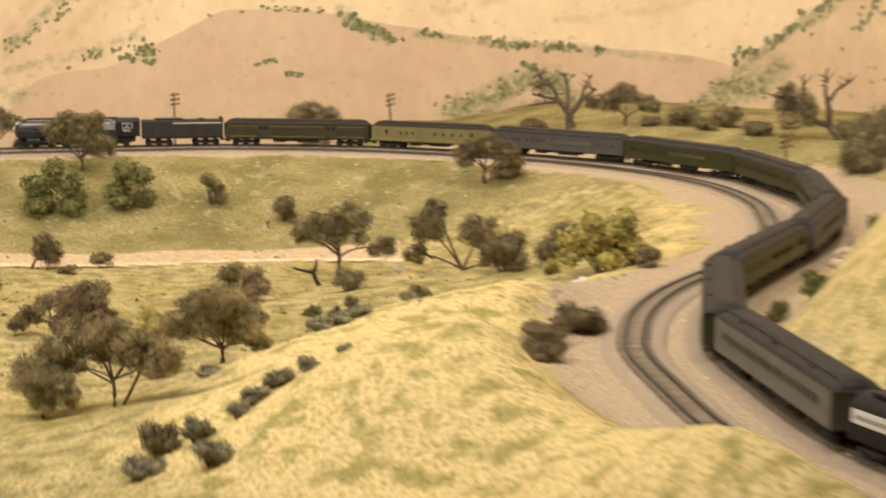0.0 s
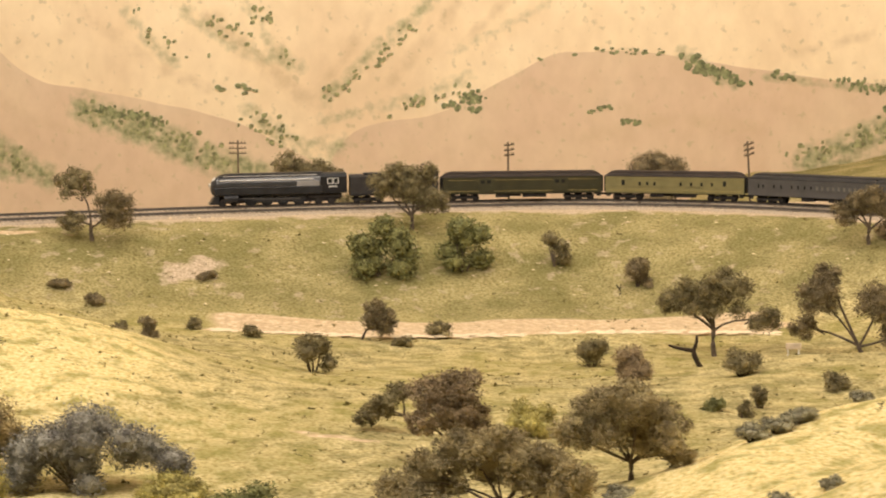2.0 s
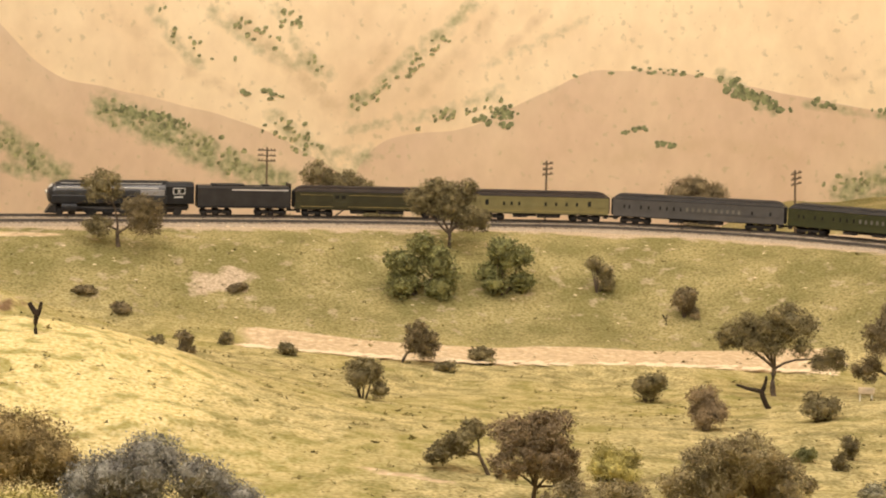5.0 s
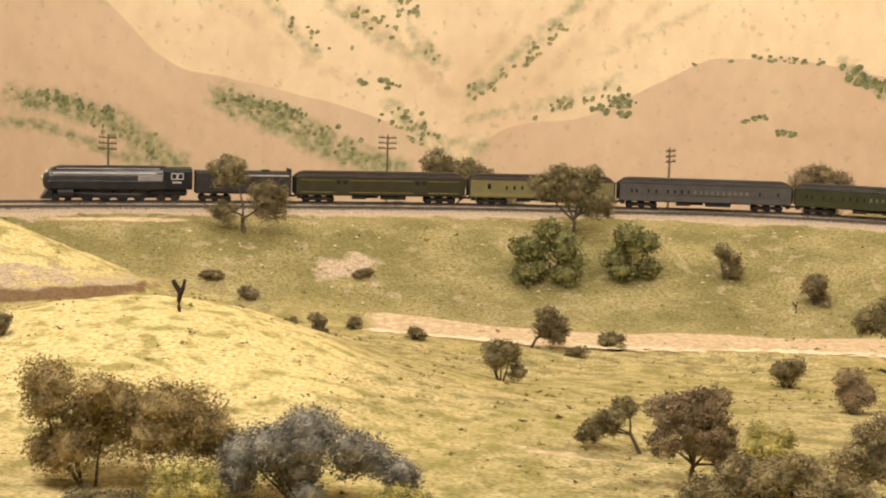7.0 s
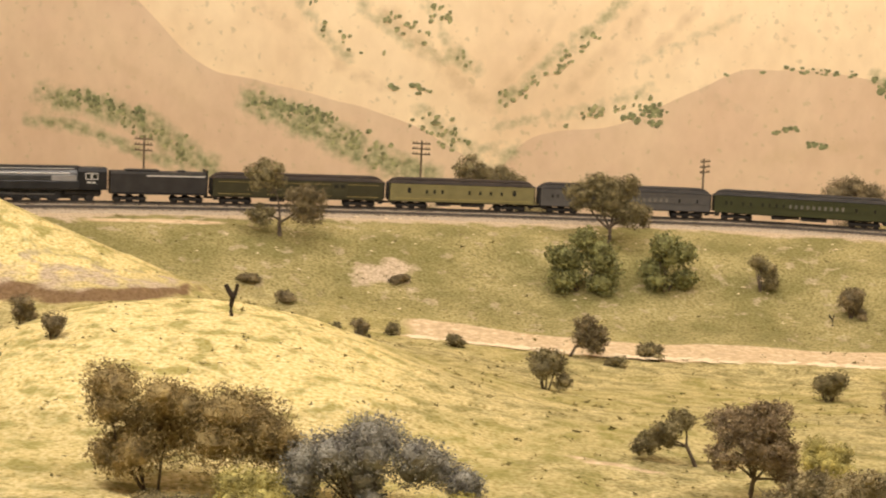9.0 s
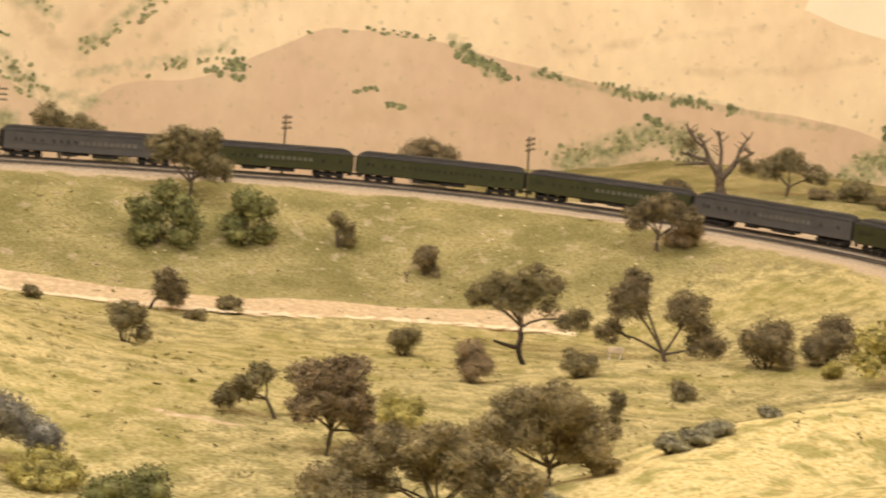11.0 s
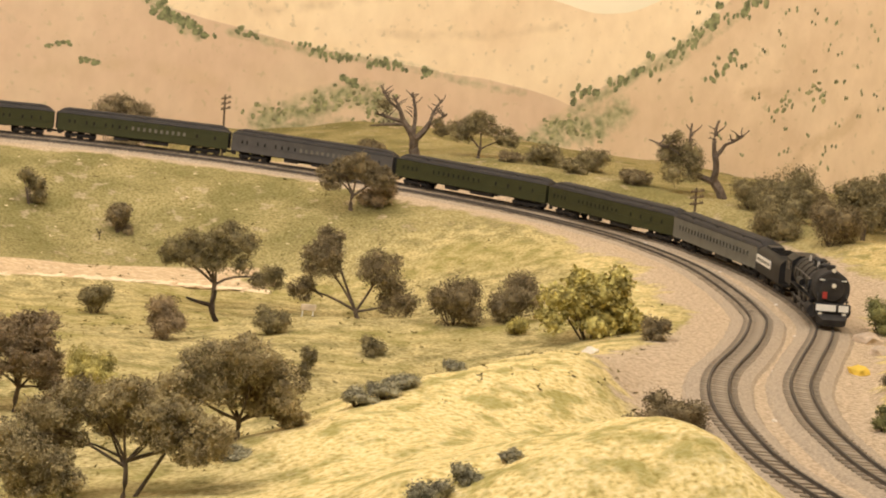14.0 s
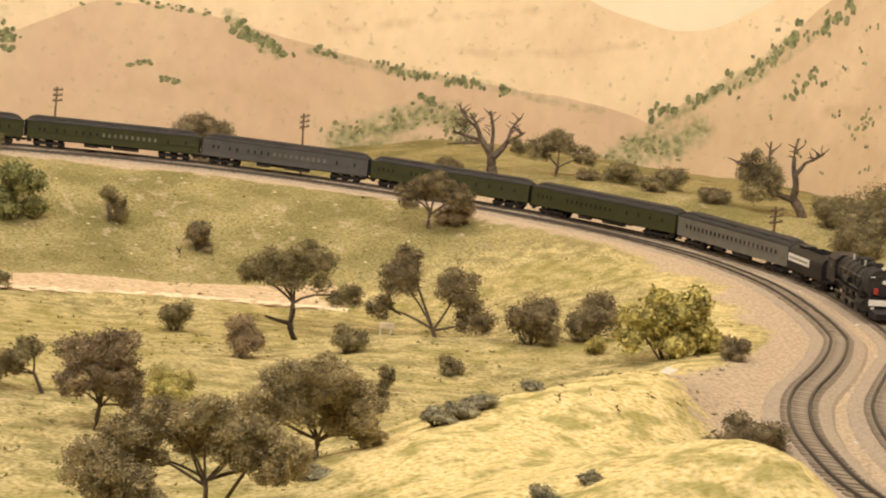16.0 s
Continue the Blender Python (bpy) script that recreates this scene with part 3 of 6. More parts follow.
def backdrop():
    us = np.arange(-4.2, 4.2, 0.03)
    verts, faces = [], []
    for u in us:
        x, y = wall_at(u)
        x2, y2 = wall_at(u, -0.02)
        verts += [(x, y, -0.3), (x, y, 1.3), (x2, y2, 1.3), (x2, y2, -0.3)]
    for i in range(len(us) - 1):
        for j in range(4):
            faces.append((4 * i + j, 4 * i + 4 + j, 4 * i + 4 + (j + 1) % 4, 4 * i + (j + 1) % 4))
    wall = tagged(new("backdrop", mesh("backdrop", verts, faces, "sky")), "painted backdrop of pale golden hills", "backdrop", kind="structure")
    rng = random.Random(11)
    painted_hill("painted_slope", [(-2.6, 0.62), (1.34, 0.62)], "sky", 0.0002, wall)
    painted_hill("painted_sky", [(1.2, 0.2), (1.36, 0.40), (1.40, 1.2), (1.70, 1.2), (1.73, 0.42), (1.8, 0.2)], "far", 0.0003, wall, 0.18)
    painted_hill("painted_ridge", [(0.9, 0.36), (1.2, 0.375), (1.33, 0.35), (1.41, 0.325), (1.487, 0.307), (1.557, 0.302), (1.635, 0.329), (1.70, 0.37), (1.8, 0.44), (2.2, 0.6)], "sky", 0.0006, wall)
    painted_hill("painted_hill", [(-2.7, 0.35), (-1.4, 0.34), (-0.98, 0.40), (-0.86, 0.38), (-0.768, 0.303), (-0.70, 0.232), (-0.646, 0.182), (-0.536, 0.162), (-0.426, 0.142), (-0.318, 0.118), (-0.208, 0.084), (-0.142, 0.043), (-0.064, 0.002), (-0.04, -0.05), (-0.01, -0.2)], "tan", 0.0009, wall, seed=2)
    painted_hill("painted_hill", [(-0.11, -0.2), (-0.085, -0.03), (-0.055, 0.03), (-0.024, 0.078), (0.074, 0.1), (0.16, 0.107), (0.222, 0.142), (0.306, 0.187), (0.378, 0.227), (0.539, 0.233), (0.655, 0.214), (0.791, 0.192), (0.955, 0.167), (1.116, 0.158), (1.266, 0.149), (1.405, 0.14), (1.5, 0.12), (1.58, 0.08)], "tan", 0.0012, wall, seed=4)
    painted_hill("painted_hill", [(1.36, -0.2), (1.40, 0.0), (1.42, 0.032), (1.48, 0.109), (1.565, 0.166), (1.663, 0.223), (1.739, 0.275), (1.778, 0.334), (1.83, 0.39), (1.95, 0.46), (2.2, 0.50), (2.8, 0.45), (3.4, 0.5)], "tan_warm", 0.0015, wall, seed=6)
    soft, dark = [], []
    # green washes in the gullies
    soft += strew(rng, [(-0.536, 0.125), (-0.44, 0.10), (-0.36, 0.068), (-0.27, 0.01)], 204, 0.0184, 0.0077, 0.0066)
    soft += strew(rng, [(-0.922, 0.11), (-0.82, 0.09), (-0.75, 0.06), (-0.656, 0.005)], 153, 0.0161, 0.0077, 0.0060)
    soft += strew(rng, [(-0.068, 0.143), (0.02, 0.20), (0.11, 0.285)], 78, 0.0069, 0.0066, 0.0054, 0.6)
    soft += strew(rng, [(-0.219, 0.106), (-0.141, 0.05)], 61, 0.0161, 0.0077, 0.0072)
    soft += strew(rng, [(-0.278, 0.298), (-0.2, 0.25), (-0.124, 0.211)], 57, 0.0103, 0.0072, 0.0060)
    soft += strew(rng, [(-0.45, 0.31), (-0.38, 0.25), (-0.30, 0.22)], 44, 0.0138, 0.0072, 0.0060)
    soft += strew(rng, [(-0.20, 0.33), (-0.16, 0.27)], 44, 0.0138, 0.0077, 0.0066)
    soft += strew(rng, [(0.05, 0.115), (0.18, 0.15), (0.22, 0.17)], 51, 0.0092, 0.0072, 0.0042, 0.8)
    soft += strew(rng, [(0.88, 0.02), (0.99, 0.052), (1.066, 0.088), (1.11, 0.08), (1.10, 0.03)], 204, 0.0161, 0.0072, 0.0072, 0.5)
    soft += strew(rng, [(1.43, 0.03), (1.50, 0.09), (1.56, 0.06)], 102, 0.0184, 0.0066, 0.0084)
    soft += strew(rng, [(1.92, 0.16), (2.0, 0.2), (2.08, 0.24)], 44, 0.0230, 0.0077, 0.0048, 0.5)
    # darker shrubs along the ridges
    dark += strew(rng, [(-0.536, 0.127), (-0.46, 0.115), (-0.40, 0.098)], 26, 0.008, 0.007, 0.008)
    dark += strew(rng, [(-0.92, 0.118), (-0.86, 0.11), (-0.75, 0.085)], 22, 0.008, 0.007, 0.008)
    dark += strew(rng, [(0.18, 0.125), (0.21, 0.135), (0.235, 0.155), (0.225, 0.11)], 26, 0.010, 0.007, 0.007)
    dark += strew(rng, [(0.45, 0.112), (0.49, 0.116)], 5, 0.003, 0.007, 0.006)
    dark += strew(rng, [(0.52, 0.093), (0.57, 0.09)], 5, 0.002, 0.007, 0.006)
    dark += strew(rng, [(0.36, 0.216), (0.46, 0.232), (0.60, 0.228)], 14, 0.004, 0.006, 0.004)
    dark += strew(rng, [(0.64, 0.215), (0.68, 0.195), (0.76, 0.165)], 44, 0.010, 0.008, 0.009)
    dark += strew(rng, [(0.80, 0.185), (0.86, 0.176)], 8, 0.006, 0.007, 0.006)
    dark += strew(rng, [(0.93, 0.165), (1.0, 0.158), (1.12, 0.150), (1.22, 0.142)], 46, 0.008, 0.006, 0.009)
    dark += strew(rng, [(1.50, 0.13), (1.565, 0.166), (1.663, 0.218), (1.739, 0.27), (1.78, 0.33)], 44, 0.008, 0.007, 0.010)
    dark += strew(rng, [(1.80, 0.30), (1.84, 0.35), (1.88, 0.39)], 20, 0.010, 0.007, 0.011)
    dark += strew(rng, [(1.77, 0.21), (1.83, 0.25)], 12, 0.016, 0.006, 0.008)
    dark += strew(rng, [(-0.33, 0.172), (-0.26, 0.165), (-0.19, 0.16)], 9, 0.005, 0.008, 0.006)
    dark += strew(rng, [(1.04, 0.112), (1.07, 0.105)], 9, 0.006, 0.007, 0.008)
    dark += [(rng.uniform(1.62, 2.3), rng.uniform(0.05, 0.36), 0.004, 0.006, 0) for _ in range(70)]
    dark = [(u + rng.gauss(0, 0.004), z + rng.gauss(0, 0.003), 0.62 * w, 0.62 * h, lean) for u, z, w, h, lean in dark for _ in range(2)]
    mid = [(u + rng.gauss(0, 0.007), z + rng.gauss(0, 0.005), 0.0045 * rng.uniform(0.6, 1.3), 0.0045 * rng.uniform(0.6, 1.3), 0.2) for u, z, w, h, lean in soft for _ in range(2) if rng.random() < 0.22]
    dabs("green_brush_marks", mid, "dab_mid", 0.0017, wall, "mid green brush marks in the gullies")
    dabs("shrub_brush_marks", dark, "dab", 0.0019, wall, "dark green dabs of painted shrubs")


def room():
    """Fascia, floor, ceiling and walls of the room that holds the layout."""
    def slab(name, x, y, z, sx, sy, sz, mat, label):
        bm = bmesh.new()
        box(bm, x, y, z, sx, sy, sz)
        ob = part(name, bm, mat, None, label)
        tagged(ob, kind="structure", category=name.split("_")[0])
    slab("fascia", 0.2, -0.035, -0.3, 4.3, 0.02, 0.5, "room", "painted fascia board at the layout's edge")
    slab("floor", 0.2, 0.4, -1.15, 7, 7.4, 0.04, "carpet", "dark carpeted floor of the layout room")
    slab("ceiling", 0.2, 0.4, 1.72, 7, 7.4, 0.04, "room", "plain painted ceiling")
    slab("wall_south", 0.2, -3.2, 0.3, 7, 0.06, 2.9, "room", "plain painted room wall")
    slab("wall_west", -3.2, 0.4, 0.3, 0.06, 7.2, 2.9, "room", "plain painted room wall")
    slab("wall_east", 3.6, 0.4, 0.3, 0.06, 7.2, 2.9, "room", "plain painted room wall")
    slab("wall_north", 0.2, 4.0, 0.3, 7, 0.06, 2.9, "room", "plain painted room wall")


def wash_stones():
    """Pale flat stones along the near edge of the sandy wash, and chips strewn on the slope."""
    rng = random.Random(31)
    spots = []
    for _ in range(420):
        x = rng.uniform(-0.14, 0.60)
        spots.append((x, 2.092 - 0.012 * math.sin(x * 11) + rng.gauss(0, 0.007), rng.uniform(0.0010, 0.0042), 2.4))
    for _ in range(150):
        spots.append((rng.uniform(-0.5, 0.9), rng.uniform(2.24, 2.56), rng.uniform(0.0010, 0.0026), 1.5))
    verts, faces = [], []
    for x, y, r, long in spots:
        z = h_at(x, y) + 0.0014
        k = len(verts)
        for i in range(6):
            a = math.pi * i / 3
            q = r * rng.uniform(0.7, 1.2)
            verts.append((x + long * q * math.cos(a), y + 0.7 * q * math.sin(a), z))
        verts.append((x, y, z + r * 0.5))
        faces += [(k + i, k + (i + 1) % 6, k + 6) for i in range(6)]
    tagged(new("wash_stones", mesh("wash_stones", verts, faces, "wash")), "pale flat stones on the slope and along a sandy wash", "stones", kind="stuff")


terrain()
wash_stones()
railway(LINE, "weathered model railway track on ballast, outer line")
railway(INNER, "weathered model railway track on ballast, inner line")
backdrop()
room()


# ---- plants ----
def leaf_cloud(name, lobes, size, mat, seed, thick=4.0, core_size=0.60, gap=-0.35):
    """Foam foliage: a rough core in each lobe (x, y, z, rx, ry, rz), covered and fringed with small bent leaves."""
    rng = np.random.default_rng(seed)
    vs, fs, base = [], [], 0
    for k, (x, y, z, rx, ry, rz) in enumerate(lobes):
        bm = bmesh.new()
        bmesh.ops.create_icosphere(bm, subdivisions=2, radius=1.0)
        core = np.array([v.co[:] for v in bm.verts])
        tri = np.array([[v.index for v in f.verts] for f in bm.faces])
        bm.free()
        wave = np.array([1 + 0.3 * noise.noise((p[0] * 2.2 + k, p[1] * 2.2, p[2] * 2.2 + seed)) for p in core])
        vs.append(core * (core_size * wave)[:, None] * (rx, ry, rz) + (x, y, z))
        fs.append(tri + base)
        base += len(core)
        r = (rx * ry * rz) ** (1 / 3)
        n = int(thick * (r / size) ** 2)
        d = rng.normal(size=(n, 3))
        d /= np.linalg.norm(d, axis=1)[:, None]
        lump = np.array([1 + 0.3 * noise.noise((p[0] * 2.2 + k, p[1] * 2.2, p[2] * 2.2 + seed)) + 0.16 * noise.noise((p[0] * 6 + k, p[1] * 6, p[2] * 6)) for p in d])
        far = (0.62 + 0.40 * rng.random(n)) * lump
        stray = rng.random(n) < 0.16
        far = np.where(stray, far * (1.05 + 0.25 * rng.random(n)), far)
        tuft = np.array([noise.noise((p[0] * 3.4 + k, p[1] * 3.4 + seed, p[2] * 3.4)) for p in d])
        kept = tuft + 0.3 * rng.random(n) > gap
        d, far = d[kept], far[kept]
        n = len(d)
        c = np.array((x, y, z)) + d * far[:, None] * (rx, ry, rz)
        a = rng.normal(size=(n, 3))
        a /= np.linalg.norm(a, axis=1)[:, None]
        b = np.cross(a, rng.normal(size=(n, 3)))
        b /= np.linalg.norm(b, axis=1)[:, None] + 1e-9
        s = (size * (0.5 + 0.8 * rng.random(n)))[:, None]
        up = np.cross(a, b) * s * 0.5
        vs.append(np.stack([c - a * s, c + b * s * 0.8 + up, c + a * s, c - b * s * 0.8 + up], 1).reshape(-1, 3))
        q = base + 4 * np.arange(n)[:, None]
        fs.append(np.concatenate([q + [0, 1, 2], q + [0, 2, 3]], 1).reshape(-1, 3))
        base += 4 * n
    v = np.concatenate(vs)
    v[:, 2] = np.maximum(v[:, 2], -0.004)
    return mesh(name, v, np.concatenate(fs), mat)


def limb(bm, a, b, r1, r2, bend, rng, n=4):
    """A tapered, crooked limb from a to b."""
    a, b = Vector(a), Vector(b)
    side = Vector((rng.uniform(-1, 1), rng.uniform(-1, 1), rng.uniform(-0.3, 0.6))) * bend * (b - a).length
    pts = [a.lerp(b, i / n) + side * math.sin(math.pi * i / n) for i in range(n + 1)]
    rings = []
    for i, p in enumerate(pts):
        d = (pts[min(i + 1, n)] - pts[max(i - 1, 0)]).normalized()
        q = d.to_track_quat("Z", "Y")
        r = r1 + (r2 - r1) * i / n
        rings.append([p + q @ Vector((r * math.cos(t), r * math.sin(t), 0)) for t in [k * math.pi / 3 for k in range(6)]])
    loft(bm, rings)


def tree(x, y, leaf, seed, label, lobes, fork=0.4, foot=0.0, turn=0.0, size=0.0013, girth=0.0026, second=None, open_crown=False, twin=0.0):
    """A model tree: a forked trunk from (foot, 0) with a limb to each lobe (across, up, radius) of foliage. second: foliage of the last lobe."""
    rng = random.Random(seed)
    root = thing("tree", label, "tree", "trees of the valley")
    root.matrix_basis = pose(x, y, h_at(x, y) - 0.001, 0, 0, turn)
    middle = sum(l[0] for l in lobes) / len(lobes)
    top = max(l[1] for l in lobes)
    knee = Vector((foot + (middle - foot) * 0.35, 0, top * fork))
    bm = bmesh.new()
    limb(bm, (foot, 0, -0.004), knee, girth * 1.3, girth, 0.06, rng)
    if twin:
        limb(bm, (foot + 0.004, 0.002, -0.004), (twin, 0, top * 0.62), girth * 1.1, girth * 0.7, 0.05, rng)
        limb(bm, (twin, 0, top * 0.60), (twin * 1.5, 0.004, top * 0.85), girth * 0.7, girth * 0.3, 0.1, rng)
    cloud = []
    for a, h, r in lobes:
        c = Vector((a, rng.uniform(-0.6, 0.6) * r, h))
        start = knee * (0.8 + 0.2 * rng.random())
        limb(bm, start, c, girth * 0.7, girth * 0.3, 0.13, rng)
        for _ in range(3):
            e = c + Vector((rng.uniform(-1, 1), rng.uniform(-1, 1), rng.uniform(-0.5, 0.9))) * r * 1.05
            limb(bm, start.lerp(c, 0.6), e, girth * 0.28, girth * 0.1, 0.1, rng, 3)
        group = [(c.x, c.y, c.z, r * 0.92, r * 0.9, r * 0.78)]
        for k in range(5):
            t = 2 * math.pi * (k + rng.random() * 0.6) / 5
            q = r * rng.uniform(0.36, 0.56)
            group.append((c.x + math.cos(t) * r * 0.74, c.y + rng.uniform(-0.6, 0.6) * r, c.z + math.sin(t) * r * 0.56, q, q, q * 0.85))
        cloud.append(group)
    for (a, h, r), (a2, h2, r2) in zip(lobes, lobes[1:]):
        if math.hypot(a - a2, h - h2) < 1.9 * (r + r2) and not second:
            q = 0.42 * (r + r2) * rng.uniform(0.8, 1.05)
            cloud[0].append(((a + a2) / 2, rng.uniform(-0.4, 0.4) * q, (h + h2) / 2, q, q, q * 0.8))
    part("trunk", bm, "bark", root, "dark crooked trunk and limbs")
    main = [l for g in (cloud[:-1] if second else cloud) for l in g]
    crown = new("crown", leaf_cloud("crown", main, size, leaf, seed, 6.0 if open_crown else 4.8, 0.42 if open_crown else 0.48, -0.12))
    crown.parent = root
    if second:
        other = new("crown", leaf_cloud("crown", cloud[-1], size, second, seed + 1, 6.0 if open_crown else 4.8, 0.42 if open_crown else 0.48, -0.12))
        other.parent = root
        tagged(other, "brown lobe of foliage")
    return root


def bush(x, y, tall, wide, leaf, seed, label, lobes=6, size=0.0013, deep=0.85, name="bush", turn=0.0, shape=None):
    """A low clump of foliage with stems that reach the ground. shape: its own lobes (across, up, radius)."""
    rng = random.Random(seed)
    root = thing(name, label, "bush", "bushes of the valley")
    root.matrix_basis = pose(x, y, h_at(x, y) - 0.001, 0, 0, turn)
    cloud = []
    if shape:
        for a, h, r in shape:
            for k in range(4):
                q = r * rng.uniform(0.62, 0.9)
                cloud.append((a + rng.uniform(-0.5, 0.5) * r, rng.uniform(-0.5, 0.5) * r, max(q * 0.6, h + rng.uniform(-0.4, 0.4) * r), q, q, q * 0.85))
    else:
        cloud.append((0, 0, tall * 0.44, wide * 0.36, wide * 0.36 * deep, tall * 0.46))
        for i in range(lobes):
            a = 2 * math.pi * (i + 0.5 * rng.random()) / lobes
            rr = wide * (0.18 + 0.07 * rng.random())
            up = rng.random()
            c = (wide * 0.33 * math.cos(a) * (1 - 0.3 * up), wide * 0.33 * deep * math.sin(a), tall * (0.2 + 0.55 * up))
            cloud.append((*c, rr, rr, min(rr, tall * 0.32)))
    for c in cloud[:5]:
        bm = bmesh.new()
        limb(bm, (c[0] * 0.2, c[1] * 0.2, -0.003), c[:3], 0.0011, 0.0005, 0.1, rng, 3)
        part("stem", bm, "bark", root)
    crown = new("foliage", leaf_cloud("foliage", cloud, size, leaf, seed))
    crown.parent = root
    return root


def gaunt_oak(x, y, limbs, lobes, leaf, seed, label, turn=-20.0):
    """An old oak with bare crooked limbs: limbs of (from, to, thick, thin) by (across, up), lobes of sparse foliage (across, up, radius)."""
    rng = random.Random(seed)
    root = thing("bare_tree", label, "tree", "trees behind the track")
    root.matrix_basis = pose(x, y, h_at(x, y) - 0.002, 0, 0, turn)
    bm = bmesh.new()
    for (a, b), (c, d), thick, thin in limbs:
        e = Vector((c, rng.uniform(-0.012, 0.012), d))
        limb(bm, (a, 0, b), e, thick * 1.35, thin * 1.35, 0.09, rng, 5)
        if thin < 0.0016:
            for _ in range(8):
                p = Vector((a, 0, b)).lerp(e, rng.uniform(0.35, 0.95))
                q = p + Vector((rng.uniform(-1, 1), rng.uniform(-0.6, 0.6), rng.uniform(-0.1, 1))) * 0.018
                limb(bm, p, q, 0.0014, 0.0006, 0.15, rng, 3)
    part("trunk", bm, "bark", root, "bare grey-brown trunk and branches")
    if lobes:
        cloud = []
        for a, h, r in lobes:
            for _ in range(3):
                q = r * rng.uniform(0.5, 0.75)
                cloud.append((a + rng.uniform(-0.5, 0.5) * r, rng.uniform(-0.5, 0.5) * r, h + rng.uniform(-0.4, 0.4) * r, q, q, q * 0.8))
        crown = new("crown", leaf_cloud("crown", cloud, 0.0014, leaf, seed, 5.0, 0.45, -0.15))
        crown.parent = root
    return root


OLIVE, GREEN, BROWN, RUST, YELLOW, TAN, SAGE = "leaf_olive", "leaf_green", "leaf_brown", "leaf_rust", "leaf_yellow", "leaf_tan", "leaf_grey"
# slope below the track
tree(-0.343, 2.389, OLIVE, 21, "two-lobed olive oak with a forked trunk below the track", [(-0.022, 0.082, 0.028), (-0.027, 0.027, 0.019), (0.036, 0.047, 0.032)], 0.25, second=BROWN)
tree(0.118, 2.495, OLIVE, 22, "round-crowned olive oak on the bank", [(-0.038, 0.066, 0.027), (0.022, 0.084, 0.020), (-0.016, 0.085, 0.022), (0.034, 0.043, 0.025), (0.0, 0.060, 0.024)], 0.3)
bush(0.080, 2.360, 0.082, 0.095, GREEN, 23, "large dense green bush on the slope", size=0.0022, shape=[(-0.026, 0.05, 0.028), (0.02, 0.055, 0.026), (-0.02, 0.022, 0.026), (0.025, 0.02, 0.026), (-0.005, 0.07, 0.018)])
bush(0.195, 2.385, 0.077, 0.080, GREEN, 24, "upright dark green bush on the slope", size=0.0022, shape=[(-0.012, 0.055, 0.026), (0.014, 0.05, 0.024), (-0.018, 0.02, 0.022), (0.022, 0.018, 0.02)])
bush(0.331, 2.410, 0.050, 0.050, OLIVE, 25, "thin grey-olive bush on the slope", shape=[(-0.010, 0.038, 0.014), (0.010, 0.028, 0.014), (0.012, 0.010, 0.014)])
bush(0.444, 2.339, 0.043, 0.042, BROWN, 26, "round brown bush on the slope", shape=[(0.0, 0.024, 0.019), (0.004, 0.032, 0.012), (0.014, 0.008, 0.010)])
bush(-0.167, 2.311, 0.014, 0.034, BROWN, 28, "low dark brush on a bare patch")
bush(-0.200, 1.798, 0.020, 0.026, OLIVE, 29, "small olive bush at the hill's foot")
bush(-0.172, 1.835, 0.030, 0.026, BROWN, 30, "small upright brown bush at the hill's foot")
bush(-0.158, 2.108, 0.023, 0.023, OLIVE, 31, "small olive bush by the sandy wash")
bush(-0.077, 2.049, 0.017, 0.029, OLIVE, 32, "small olive bush by the sandy wash")
tree(0.076, 2.060, BROWN, 33, "small brown tree leaning by the sandy wash", [(0.010, 0.030, 0.021), (0.003, 0.042, 0.014), (0.016, 0.020, 0.015)], 0.35, foot=-0.016, girth=0.0016)
bush(0.116, 2.010, 0.015, 0.030, OLIVE, 34, "low olive bush by the sandy wash")
bush(0.160, 2.090, 0.019, 0.040, OLIVE, 35, "low rounded olive bush by the sandy wash")
bush(0.031, 1.640, 0.044, 0.050, OLIVE, 36, "dense round olive bush in dry grass", size=0.0010, shape=[(-0.010, 0.022, 0.017), (0.004, 0.026, 0.017), (0.016, 0.010, 0.010), (-0.002, 0.036, 0.009)])
bush(0.339, 1.833, 0.037, 0.044, OLIVE, 37, "open olive bush in dry grass", size=0.0011)
bush(-0.380, 1.347, 0.029, 0.024, BROWN, 38, "small brown bush on the golden hill", size=0.0009)
bush(-0.431, 1.435, 0.033, 0.028, BROWN, 39, "leaning brown bush on the golden hill", size=0.0009)
bush(-0.426, 1.315, 0.024, 0.022, OLIVE, 40, "small olive bush on the golden hill", size=0.0009)
bush(-0.308, 2.213, 0.016, 0.030, BROWN, 41, "low brown bush behind the hill")
bush(-0.362, 2.244, 0.015, 0.038, BROWN, 42, "low brown bush behind the hill")
# oaks of the valley floor
tree(0.143, 1.250, OLIVE, 50, "small olive tree leaning over on a bent trunk", [(-0.026, 0.022, 0.013), (-0.012, 0.034, 0.010), (-0.038, 0.013, 0.011)], 0.45, foot=0.002, girth=0.0014, size=0.0008)
tree(0.172, 1.135, RUST, 51, "tall reddish-brown oak with drooping foliage", [(-0.012, 0.053, 0.018), (0.008, 0.062, 0.017), (0.020, 0.036, 0.014), (-0.020, 0.034, 0.012), (0.026, 0.020, 0.010), (0.004, 0.042, 0.016)], 0.35, girth=0.0016, size=0.0009, open_crown=True)
bush(0.242, 1.240, 0.028, 0.050, YELLOW, 52, "yellow-olive bush between the oaks", size=0.0008)
